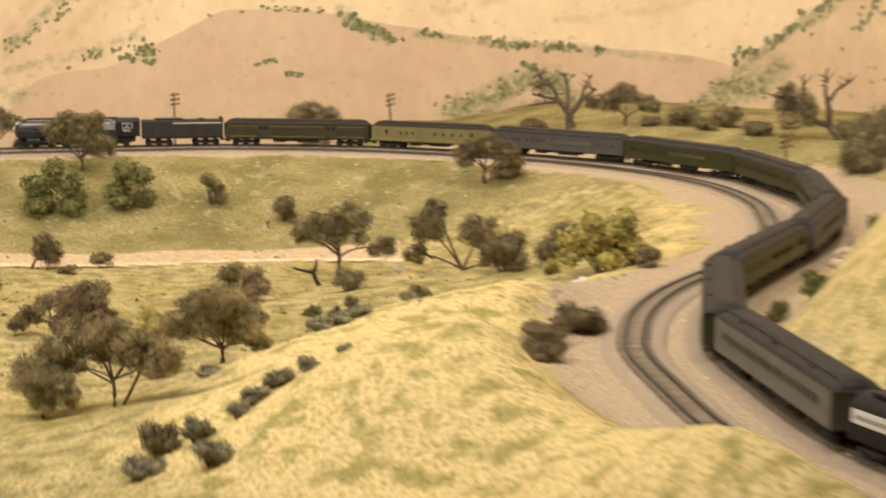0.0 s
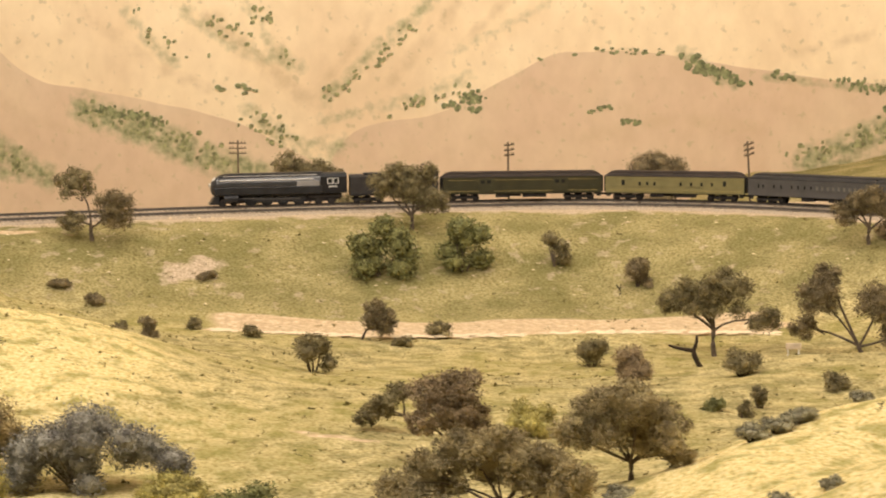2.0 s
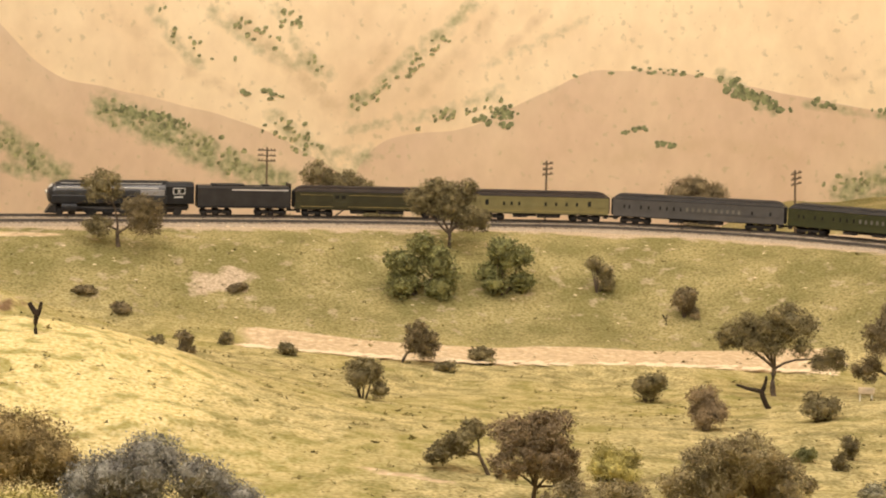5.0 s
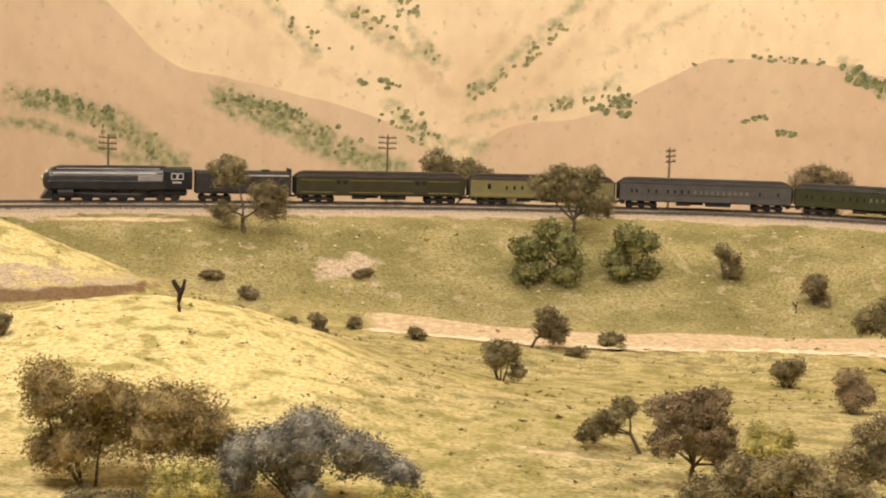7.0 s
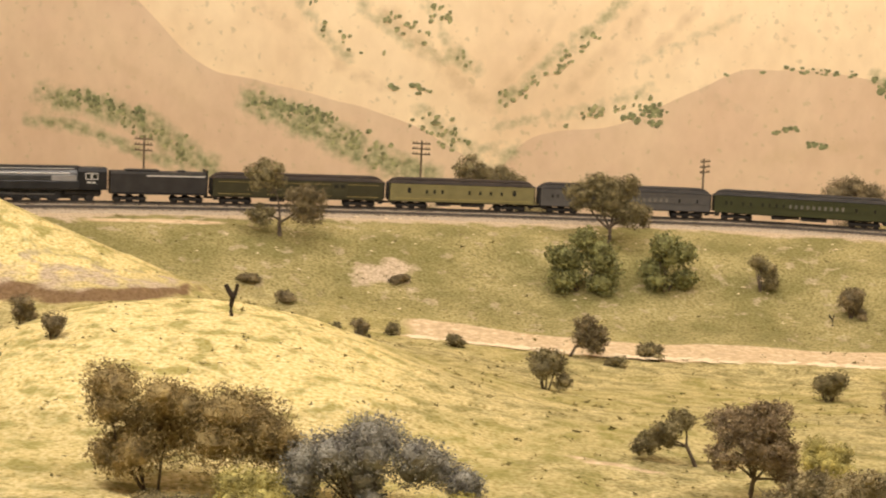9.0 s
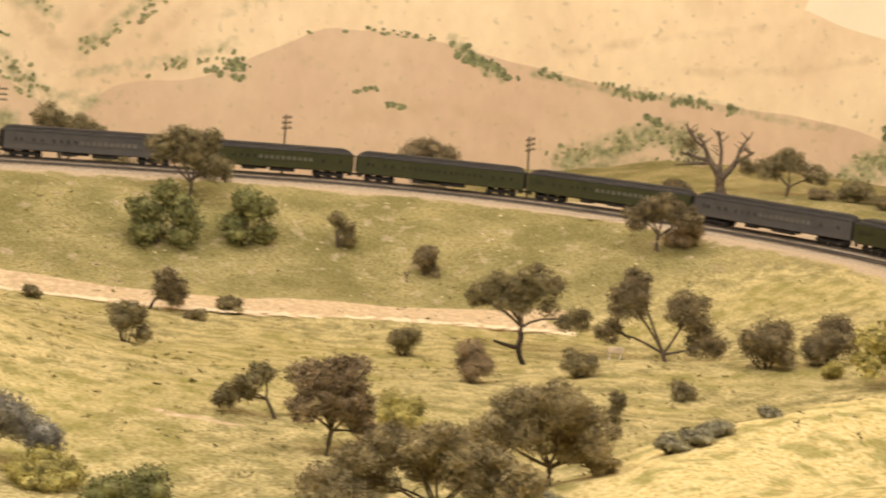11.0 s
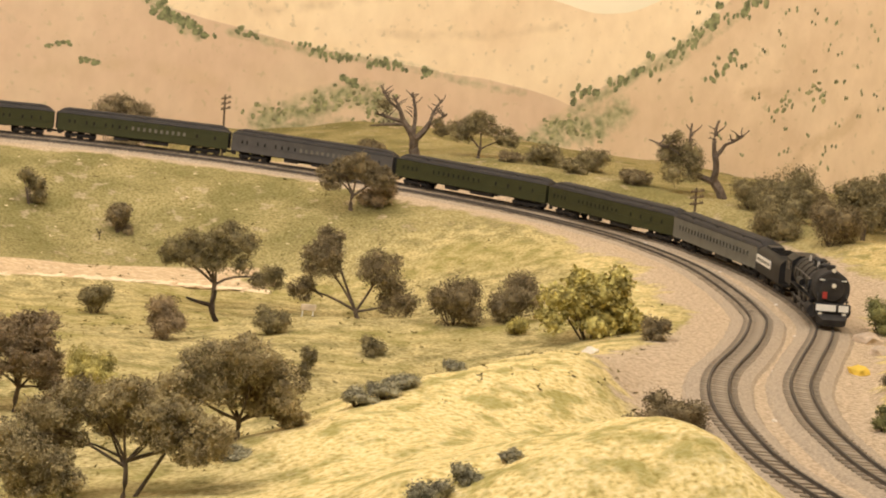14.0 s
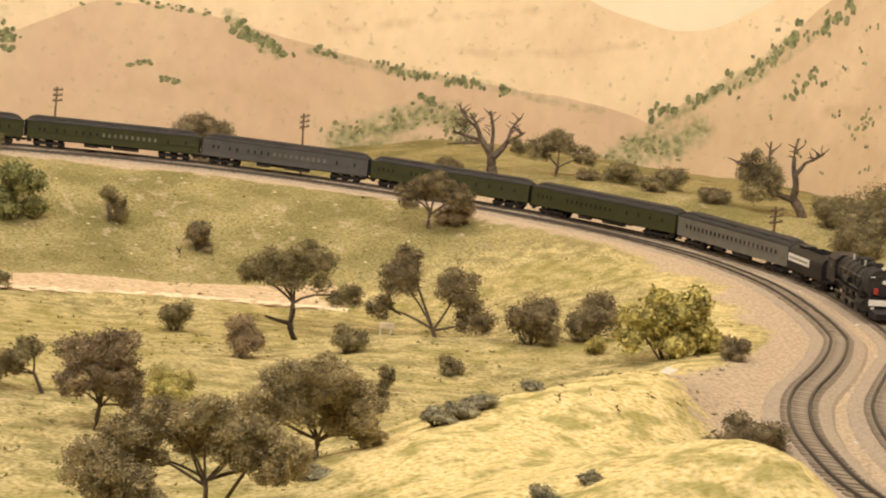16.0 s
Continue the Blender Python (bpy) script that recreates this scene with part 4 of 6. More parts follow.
tree(0.296, 0.985, "leaf_olive_lit", 53, "broad brown-olive oak with dark limbs", [(-0.022, 0.052, 0.018), (0.004, 0.061, 0.019), (0.027, 0.044, 0.017), (-0.038, 0.035, 0.015), (-0.010, 0.036, 0.015), (0.034, 0.022, 0.010), (0.012, 0.034, 0.014)], 0.3, turn=-20, girth=0.0017, size=0.0008, open_crown=True)
tree(0.206, 0.885, "leaf_olive_lit", 54, "spreading grey-olive oak on two slim slanting trunks", [(-0.028, 0.056, 0.016), (0.0, 0.062, 0.016), (0.028, 0.053, 0.016), (-0.050, 0.042, 0.016), (0.047, 0.046, 0.017), (-0.014, 0.047, 0.015), (0.016, 0.047, 0.015), (-0.036, 0.034, 0.012), (0.036, 0.036, 0.012)], 0.4, turn=-20, girth=0.0014, size=0.0008, open_crown=True, twin=0.026)
tree(0.150, 0.890, "leaf_olive_lit", 55, "dense low brown-olive oak", [(-0.012, 0.036, 0.018), (0.008, 0.032, 0.017), (0.022, 0.022, 0.013), (0.0, 0.018, 0.015)], 0.3, turn=-20, girth=0.0015, size=0.0008, open_crown=True)
bush(0.352, 1.515, 0.043, 0.044, RUST, 56, "open pinkish-brown bush in dry grass", size=0.0009)
tree(0.494, 1.930, OLIVE, 57, "umbrella-shaped olive oak with a forked trunk", [(-0.036, 0.072, 0.026), (0.016, 0.088, 0.026), (-0.006, 0.068, 0.022), (0.061, 0.048, 0.020), (-0.055, 0.062, 0.017)], 0.4, turn=-20, size=0.0011)
bush(0.467, 1.560, 0.027, 0.045, OLIVE, 58, "low dark olive bush in dry grass", size=0.0010)
tree(0.668, 1.905, BROWN, 59, "wide oak with several pale trunks", [(-0.052, 0.072, 0.027), (-0.046, 0.095, 0.018), (-0.074, 0.030, 0.018), (0.018, 0.070, 0.025), (0.042, 0.031, 0.024)], 0.15, turn=-20, size=0.0011)
bush(0.535, 1.444, 0.020, 0.028, OLIVE, 60, "small round dark bush in dry grass", size=0.0010)
bush(0.655, 1.560, 0.056, 0.066, BROWN, 61, "rounded brown-olive bush on the bank", size=0.0010)
bush(0.725, 1.570, 0.056, 0.064, BROWN, 62, "rounded dark olive bush on the bank", size=0.0010)
bush(0.700, 1.495, 0.020, 0.027, YELLOW, 63, "small bright yellow-green bush on the bank", size=0.0010)
bush(0.745, 1.425, 0.076, 0.088, YELLOW, 64, "large yellow-green bush with a shaded core", size=0.0026, shape=[(-0.028, 0.030, 0.024), (0.0, 0.052, 0.024), (0.028, 0.034, 0.024), (-0.020, 0.060, 0.015), (0.022, 0.058, 0.015), (0.042, 0.016, 0.016), (-0.044, 0.014, 0.015), (0.004, 0.020, 0.024)])
bush(0.775, 1.345, 0.024, 0.034, BROWN, 65, "small brown bush beside the track bed", size=0.0010)
tree(0.767, 2.314, BROWN, 66, "flat-crowned brown oak beside the track", [(-0.033, 0.044, 0.021), (0.006, 0.064, 0.024), (0.038, 0.054, 0.021), (-0.014, 0.060, 0.019)], 0.4, turn=-20)
bush(0.808, 2.320, 0.034, 0.062, RUST, 67, "russet brush beside the oak")
bush(0.448, 1.355, 0.023, 0.020, OLIVE, 130, "small upright olive bush in dry grass", size=0.0009)
bush(0.425, 1.289, 0.022, 0.016, OLIVE, 131, "small leaning olive bush in dry grass", size=0.0009)
bush(0.403, 1.323, 0.015, 0.024, GREEN, 132, "low green bush below a dead branch", size=0.0009)
bush(1.090, 1.450, 0.040, 0.050, GREEN, 133, "dark green bush on the bank above the track", size=0.0011)
bush(0.806, 1.010, 0.022, 0.024, GREEN, 134, "dark green bush at the foot of the cutting", size=0.0009)
bush(0.880, 1.115, 0.014, 0.024, BROWN, 135, "low dry bush at the foot of the cutting", size=0.0009)
# sage on the ridge and in its gully
for k, (x, y, tall, wide) in enumerate([(0.470, 1.058, 0.012, 0.020), (0.382, 1.000, 0.012, 0.030), (0.400, 1.006, 0.012, 0.028), (0.418, 1.020, 0.013, 0.030), (0.376, 0.716, 0.009, 0.016), (0.349, 0.708, 0.014, 0.022), (0.328, 0.702, 0.018, 0.026),
                                        (0.310, 0.692, 0.016, 0.026), (0.297, 0.676, 0.013, 0.022), (0.268, 0.652, 0.020, 0.028), (0.276, 0.600, 0.018, 0.032), (0.232, 0.622, 0.016, 0.034), (0.285, 0.935, 0.010, 0.026)]):
    bush(x, y, tall * 0.85, wide, "leaf_sage", 70 + k, "grey-green sagebrush on the ridge", size=0.0007, name="sagebrush")
bush(0.242, 0.668, 0.022, 0.036, BROWN, 86, "brown brush on the grassy ridge", size=0.0008, name="sagebrush")
bush(0.612, 0.985, 0.026, 0.056, BROWN, 79, "dry brown brush in the gully by the track", size=0.0008)
bush(0.570, 0.935, 0.020, 0.050, BROWN, 80, "dry brown brush in the gully by the track", size=0.0008)
bush(0.555, 0.870, 0.022, 0.045, BROWN, 81, "dry brown brush at the gully's head", size=0.0008)
bush(0.842, 1.020, 0.028, 0.028, GREEN, 82, "dark green bush by the cutting", size=0.0008)
# shrubs at the valley's mouth
bush(-0.232, 1.060, 0.092, 0.150, TAN, 90, "wide tan-brown shrub with forked stems", size=0.0009, shape=[(-0.024, 0.062, 0.022), (0.014, 0.064, 0.020), (0.048, 0.046, 0.032), (0.0, 0.035, 0.033), (0.074, 0.036, 0.022), (-0.026, 0.026, 0.017)])
bush(-0.085, 1.050, 0.058, 0.118, SAGE, 91, "spreading blue-grey sagebrush mound", size=0.0009, shape=[(-0.037, 0.034, 0.024), (0.0, 0.041, 0.024), (0.034, 0.034, 0.021), (0.056, 0.020, 0.015), (-0.052, 0.015, 0.015), (-0.008, 0.015, 0.020)])
bush(-0.160, 1.005, 0.032, 0.058, YELLOW, 92, "pale yellow-green bush among sage", lobes=8, size=0.0009)
bush(-0.205, 0.985, 0.024, 0.060, OLIVE, 93, "low olive bush among sage", lobes=8, size=0.0009)
bush(-0.020, 1.020, 0.024, 0.055, YELLOW, 94, "yellow-green bush among sage", lobes=8, size=0.0009)
bush(0.030, 0.980, 0.026, 0.060, GREEN, 95, "low green bush among sage", lobes=8, size=0.0009)
# behind the track
gaunt_oak(1.026, 2.81, [((0, -0.01), (-0.008, 0.032), 0.0075, 0.0060), ((-0.008, 0.030), (-0.030, 0.058), 0.0058, 0.0036), ((-0.030, 0.057), (-0.054, 0.100), 0.0034, 0.0012), ((-0.030, 0.056), (-0.080, 0.064), 0.0032, 0.0012),
                       ((-0.026, 0.052), (-0.086, 0.042), 0.0026, 0.0010), ((-0.012, 0.034), (-0.020, 0.108), 0.0040, 0.0012), ((-0.004, 0.030), (0.016, 0.060), 0.0046, 0.0030), ((0.016, 0.058), (0.032, 0.102), 0.0028, 0.0010), ((0.016, 0.058), (0.044, 0.078), 0.0024, 0.0010),
                       ((-0.042, 0.078), (-0.072, 0.104), 0.0020, 0.0009)], [(0.035, 0.055, 0.022), (-0.060, 0.082, 0.018)], OLIVE, 101, "gaunt bare oak with crooked limbs behind the track")
tree(1.105, 2.72, OLIVE, 102, "open olive tree with bare limbs behind the track", [(-0.03, 0.045, 0.024), (0.0, 0.06, 0.024), (0.045, 0.04, 0.02)], 0.3, turn=-20)
bush(0.541, 2.95, 0.150, 0.120, BROWN, 103, "twiggy brown bush behind the track", shape=[(-0.026, 0.110, 0.032), (0.026, 0.112, 0.030), (0.0, 0.060, 0.036), (0.0, 0.122, 0.028)])
bush(1.200, 2.66, 0.040, 0.075, OLIVE, 104, "olive bush behind the track")
bush(1.270, 2.62, 0.042, 0.070, OLIVE, 105, "olive bush behind the track")
gaunt_oak(1.392, 2.375, [((0, -0.01), (-0.022, 0.028), 0.0066, 0.0052), ((-0.022, 0.026), (-0.056, 0.032), 0.0044, 0.0026), ((-0.022, 0.026), (-0.024, 0.066), 0.0046, 0.0034), ((-0.024, 0.064), (-0.010, 0.086), 0.0030, 0.0020), ((-0.024, 0.064), (-0.026, 0.122), 0.0030, 0.0012),
                       ((-0.010, 0.086), (0.016, 0.104), 0.0020, 0.0010), ((-0.056, 0.034), (-0.110, 0.088), 0.0030, 0.0011), ((-0.060, 0.050), (-0.066, 0.112), 0.0024, 0.0010), ((-0.080, 0.062), (-0.120, 0.076), 0.0020, 0.0009)],
          [(-0.086, 0.046, 0.034), (-0.062, 0.064, 0.028), (-0.104, 0.064, 0.022), (-0.052, 0.040, 0.022), (-0.09, 0.088, 0.018)], OLIVE, 106, "gaunt leaning oak with clumped foliage behind the track", -25.0)
bush(1.365, 2.24, 0.050, 0.075, OLIVE, 107, "olive bush behind the track")
bush(1.36, 2.14, 0.085, 0.105, OLIVE, 108, "tall dark olive bush behind the track")
tree(1.395, 1.98, OLIVE, 109, "olive oak behind the track", [(-0.025, 0.06, 0.026), (0.02, 0.07, 0.026), (0.0, 0.045, 0.022), (0.035, 0.045, 0.02)], 0.35, turn=-20)
bush(1.43, 1.88, 0.055, 0.06, OLIVE, 110, "olive bush behind the track")
bush(1.30, 2.05, 0.050, 0.080, OLIVE, 120, "spreading olive bush close behind the track")
bush(1.33, 1.95, 0.062, 0.085, BROWN, 121, "brown-olive bush close behind the track")
bush(1.44, 2.06, 0.070, 0.090, OLIVE, 122, "tall olive bush behind the track")
bush(1.45, 2.22, 0.060, 0.080, BROWN, 123, "brown bush behind the track")
tree(1.335, 1.80, OLIVE, 124, "dark olive oak with a leaning trunk behind the track", [(-0.03, 0.055, 0.024), (0.0, 0.07, 0.026), (0.032, 0.06, 0.024), (0.05, 0.04, 0.02)], 0.35, turn=-30)
bush(1.40, 1.72, 0.050, 0.075, GREEN, 125, "dark olive bush in the shade behind the track")
bush(1.27, 2.45, 0.032, 0.060, BROWN, 126, "low brown bush behind the track")
bush(1.21, 2.56, 0.026, 0.055, OLIVE, 127, "low olive bush behind the track")
bush(1.14, 2.66, 0.024, 0.050, BROWN, 128, "low brown bush behind the track")
bush(0.96, 2.86, 0.030, 0.060, BROWN, 129, "low brown bush behind the track")
tree(-0.085, 2.92, OLIVE, 111, "olive tree behind the track", [(-0.02, 0.135, 0.026), (0.03, 0.120, 0.024), (-0.005, 0.100, 0.024), (0.06, 0.110, 0.020)], 0.5)
bush(0.010, 2.93, 0.100, 0.085, OLIVE, 112, "olive bush behind the track")
bush(-0.165, 2.90, 0.085, 0.060, OLIVE, 113, "low olive bush behind the track")


def dead_stick(x, y, tall, seed, label):
    """A forked dead snag."""
    k = 0.8 * (tall / 0.027) ** 2
    rng = random.Random(seed)
    bm = bmesh.new()
    limb(bm, (0, 0, -0.003), (0.001, 0, tall * 0.6), k * 0.0020, k * 0.0030, 0.1, rng)
    limb(bm, (0.001, 0, tall * 0.55), (-tall * 0.22, 0, tall * 0.95), k * 0.0034, k * 0.0024, 0.1, rng)
    limb(bm, (0.001, 0, tall * 0.55), (tall * 0.16, 0, tall * 0.98), k * 0.0028, k * 0.0016, 0.1, rng)
    ob = part("dead_snag", bm, "char", None, label)
    tagged(ob, category="snag")
    ob.location = (x, y, h_at(x, y))


dead_stick(-0.246, 1.429, 0.027, 1, "dark forked dead snag on the golden hill")
dead_stick(0.415, 2.318, 0.017, 2, "short dark stump on the slope")


def bent_snag():
    rng = random.Random(4)
    bm = bmesh.new()
    limb(bm, (0.012, 0, -0.003), (0.0, 0, 0.020), 0.0032, 0.0026, 0.15, rng)
    limb(bm, (0.0, 0, 0.020), (-0.026, 0.002, 0.026), 0.0026, 0.0012, 0.12, rng)
    limb(bm, (0.0, 0, 0.019), (0.004, 0, 0.036), 0.0024, 0.0014, 0.1, rng)
    ob = tagged(part("dead_snag", bm, "char", None, "dark bent dead branch standing in dry grass"), category="snag")
    ob.location = (0.436, 1.70, h_at(0.436, 1.70))


bent_snag()


def sign_board():
    root = thing("signboard", "pale cream board on two white posts", "sign")
    root.location = (0.551, 1.715, h_at(0.551, 1.715))
    bm = bmesh.new()
    box(bm, -0.004, 0, 0.014, 0.017, 0.0014, 0.007, 0.0006)
    part("board", bm, "tan_rock", root)
    for x in (-0.010, 0.002):
        bm = bmesh.new()
        rod(bm, (x, 0.001, -0.003), (x, 0.001, 0.014), 0.0008)
        part("post", bm, "white", root)


sign_board()


def stone(x, y, r, mat, seed, label):
    rng = random.Random(seed)
    bm = bmesh.new()
    bmesh.ops.create_icosphere(bm, subdivisions=2, radius=r)
    for v in bm.verts:
        k = 1 + 0.35 * noise.noise(v.co * (1.6 / r) + Vector((seed, 0, 0)))
        v.co = Vector((v.co.x * k, v.co.y * k, v.co.z * k * 0.55))
    ob = tagged(part("stone", bm, mat, None, label), category="stone", group="stones beside the track")
    ob.location = (x, y, h_at(x, y) + r * 0.15)


stone(0.925, 1.235, 0.011, "yellow_rock", 3, "flat bright yellow foam piece beside the track")
stone(0.690, 1.300, 0.007, "pale_rock", 4, "pale stone in the cut bank")
stone(0.678, 1.285, 0.005, "pale_rock", 5, "pale stone in the cut bank")
stone(1.010, 1.33, 0.012, "rock", 6, "tan boulder beside the track")
stone(1.040, 1.40, 0.014, "rock", 7, "tan boulder beside the track")
stone(0.905, 1.10, 0.011, "rock", 8, "tan boulder beside the track")
stone(0.880, 1.06, 0.009, "rock", 9, "tan boulder beside the track")
stone(0.935, 1.17, 0.008, "rock", 10, "tan boulder beside the track")
for k in range(14):
    rr = random.Random(200 + k)
    q = LINE[int(len(LINE) * (0.3 + 0.5 * k / 14))]
    stone(q[0] - 0.03 + 0.0 * rr.random(), q[1] + rr.uniform(-0.01, 0.01), 0.0016 + 0.001 * rr.random(), "pale_rock", 20 + k, "small pale chip on the ballast")


def tufts():
    """Small dry tufts and dark specks of foam strewn on the slopes."""
    rng = np.random.default_rng(8)
    n = 8000
    x, y = rng.uniform(-0.9, 0.9, n), rng.uniform(0.95, 2.5, n)
    sparse = LINE[::8]
    far = np.sqrt(np.min([((x - a) ** 2 + (y - b) ** 2) for a, b in sparse], axis=0))
    patch = np.array([noise.noise((a * 5, b * 5, 2.0)) for a, b in zip(x, y)])
    ok = (far > 0.13) & (rng.random(n) < 0.35 + 0.6 * patch)
    x, y = x[ok], y[ok]
    z = height(x, y) + 0.006 * np.array([noise.noise((a * 9.0, b * 9.0, 3.1)) for a, b in zip(x, y)]) + 0.0022 * np.array([noise.noise((a * 38.0, b * 38.0, 7.7)) for a, b in zip(x, y)])
    k = len(x)
    verts, faces = [], []
    for a, b, c in zip(x, y, z):
        s = rng.uniform(0.0008, 0.0026)
        for _ in range(5):
            i = len(verts)
            o = np.array([a, b, c]) + rng.normal(0, s * 0.8, 3) * (1, 1, 0.25)
            d = rng.normal(0, 1, 3) * s
            e = rng.normal(0, 1, 3) * s * (1, 1, 0.5)
            verts += [o, o + d * (1, 1, 0.3), o + e + (0, 0, s * 0.5)]
            faces.append((i, i + 1, i + 2))
    ob = new("dry_tufts", mesh("dry_tufts", verts, faces, "tuft"))
    tagged(ob, "dry grass tufts and foam specks on the slopes", "grass", kind="stuff")


tufts()


# ---- poles ----
def pole(x, y, top, turn, lean=0.0):
    z = h_at(x, y)
    root = thing("telegraph_pole", "brown wooden telegraph pole with three crossarms", "pole", "telegraph poles along the track")
    root.matrix_basis = pose(x, y, z, 0, lean, turn)
    tall = top - z
    bm = bmesh.new()
    rod(bm, (0, 0, -0.01), (0, 0, tall), 0.0021, 0.0015)
    part("post", bm, "wood", root)
    for k in range(3):
        bm = bmesh.new()
        h = tall - 0.005 - 0.0085 * k
        box(bm, 0, -0.0022, h, 0.030, 0.0016, 0.0022, 0.0003)
        arm = part("crossarm", bm, "wood", root)
        for a in (-0.0125, -0.0075, 0.0075, 0.0125):
            bm = bmesh.new()
            rod(bm, (a, -0.0022, h + 0.001), (a, -0.0022, h + 0.0034), 0.0010, 0.0007, 6)
            part("insulator", bm, "wood", arm)


pole(-0.585, 2.60, 0.093, -12)
pole(-0.179, 2.82, 0.094, -8)
pole(0.275, 2.79, 0.090, 55, -1)
pole(0.669, 2.735, 0.093, 48, -6)
pole(1.20, 2.10, 0.072, 25, -5)


# ---- the train ----
def car_section(w, floor, eave, top):
    """Half outline of a clerestory car from floor to ridge, mirrored."""
    half = [(w, floor), (w, eave), (w * 1.03, eave + 0.0008), (w * 0.92, eave + 0.0036), (w * 0.62, eave + 0.0052), (w * 0.56, eave + 0.0056), (w * 0.55, top - 0.0022), (w * 0.35, top - 0.0005)]
    return half


def wheelset(bm, x, r=0.0052, tread=0.00825):
    for s in (-1, 1):
        rod(bm, (x, s * (tread - 0.0011), r), (x, s * (tread + 0.0013), r), r, n=14)
        rod(bm, (x, s * (tread - 0.0016), r), (x, s * (tread - 0.0010), r), r * 1.12, n=14)
    rod(bm, (x, -tread, r), (x, tread, r), 0.001, n=6)


def truck(root, x, axles=3, gap=0.0185):
    """A bogie with its wheels, side frames and springs."""
    bm = bmesh.new()
    span = gap * (axles - 1)
    for s in (-1, 1):
        box(bm, x, s * 0.0118, 0.0064, span + 0.010, 0.0018, 0.0026, 0.0005)
        for k in range(axles):
            box(bm, x - span / 2 + k * gap, s * 0.0126, 0.0054, 0.0042, 0.0022, 0.0046, 0.0006)
        for k in range(axles - 1):
            box(bm, x - span / 2 + (k + 0.5) * gap, s * 0.0122, 0.0048, 0.0085, 0.0016, 0.0030, 0.0005)
    box(bm, x, 0, 0.0085, 0.010, 0.022, 0.0022)
    frame_part = part("truck", bm, "under", root, "black six-wheel truck" if axles == 3 else "black four-wheel truck")
    for k in range(axles):
        bm = bmesh.new()
        wheelset(bm, x - span / 2 + k * gap)
        part("wheelset", bm, "under", frame_part)


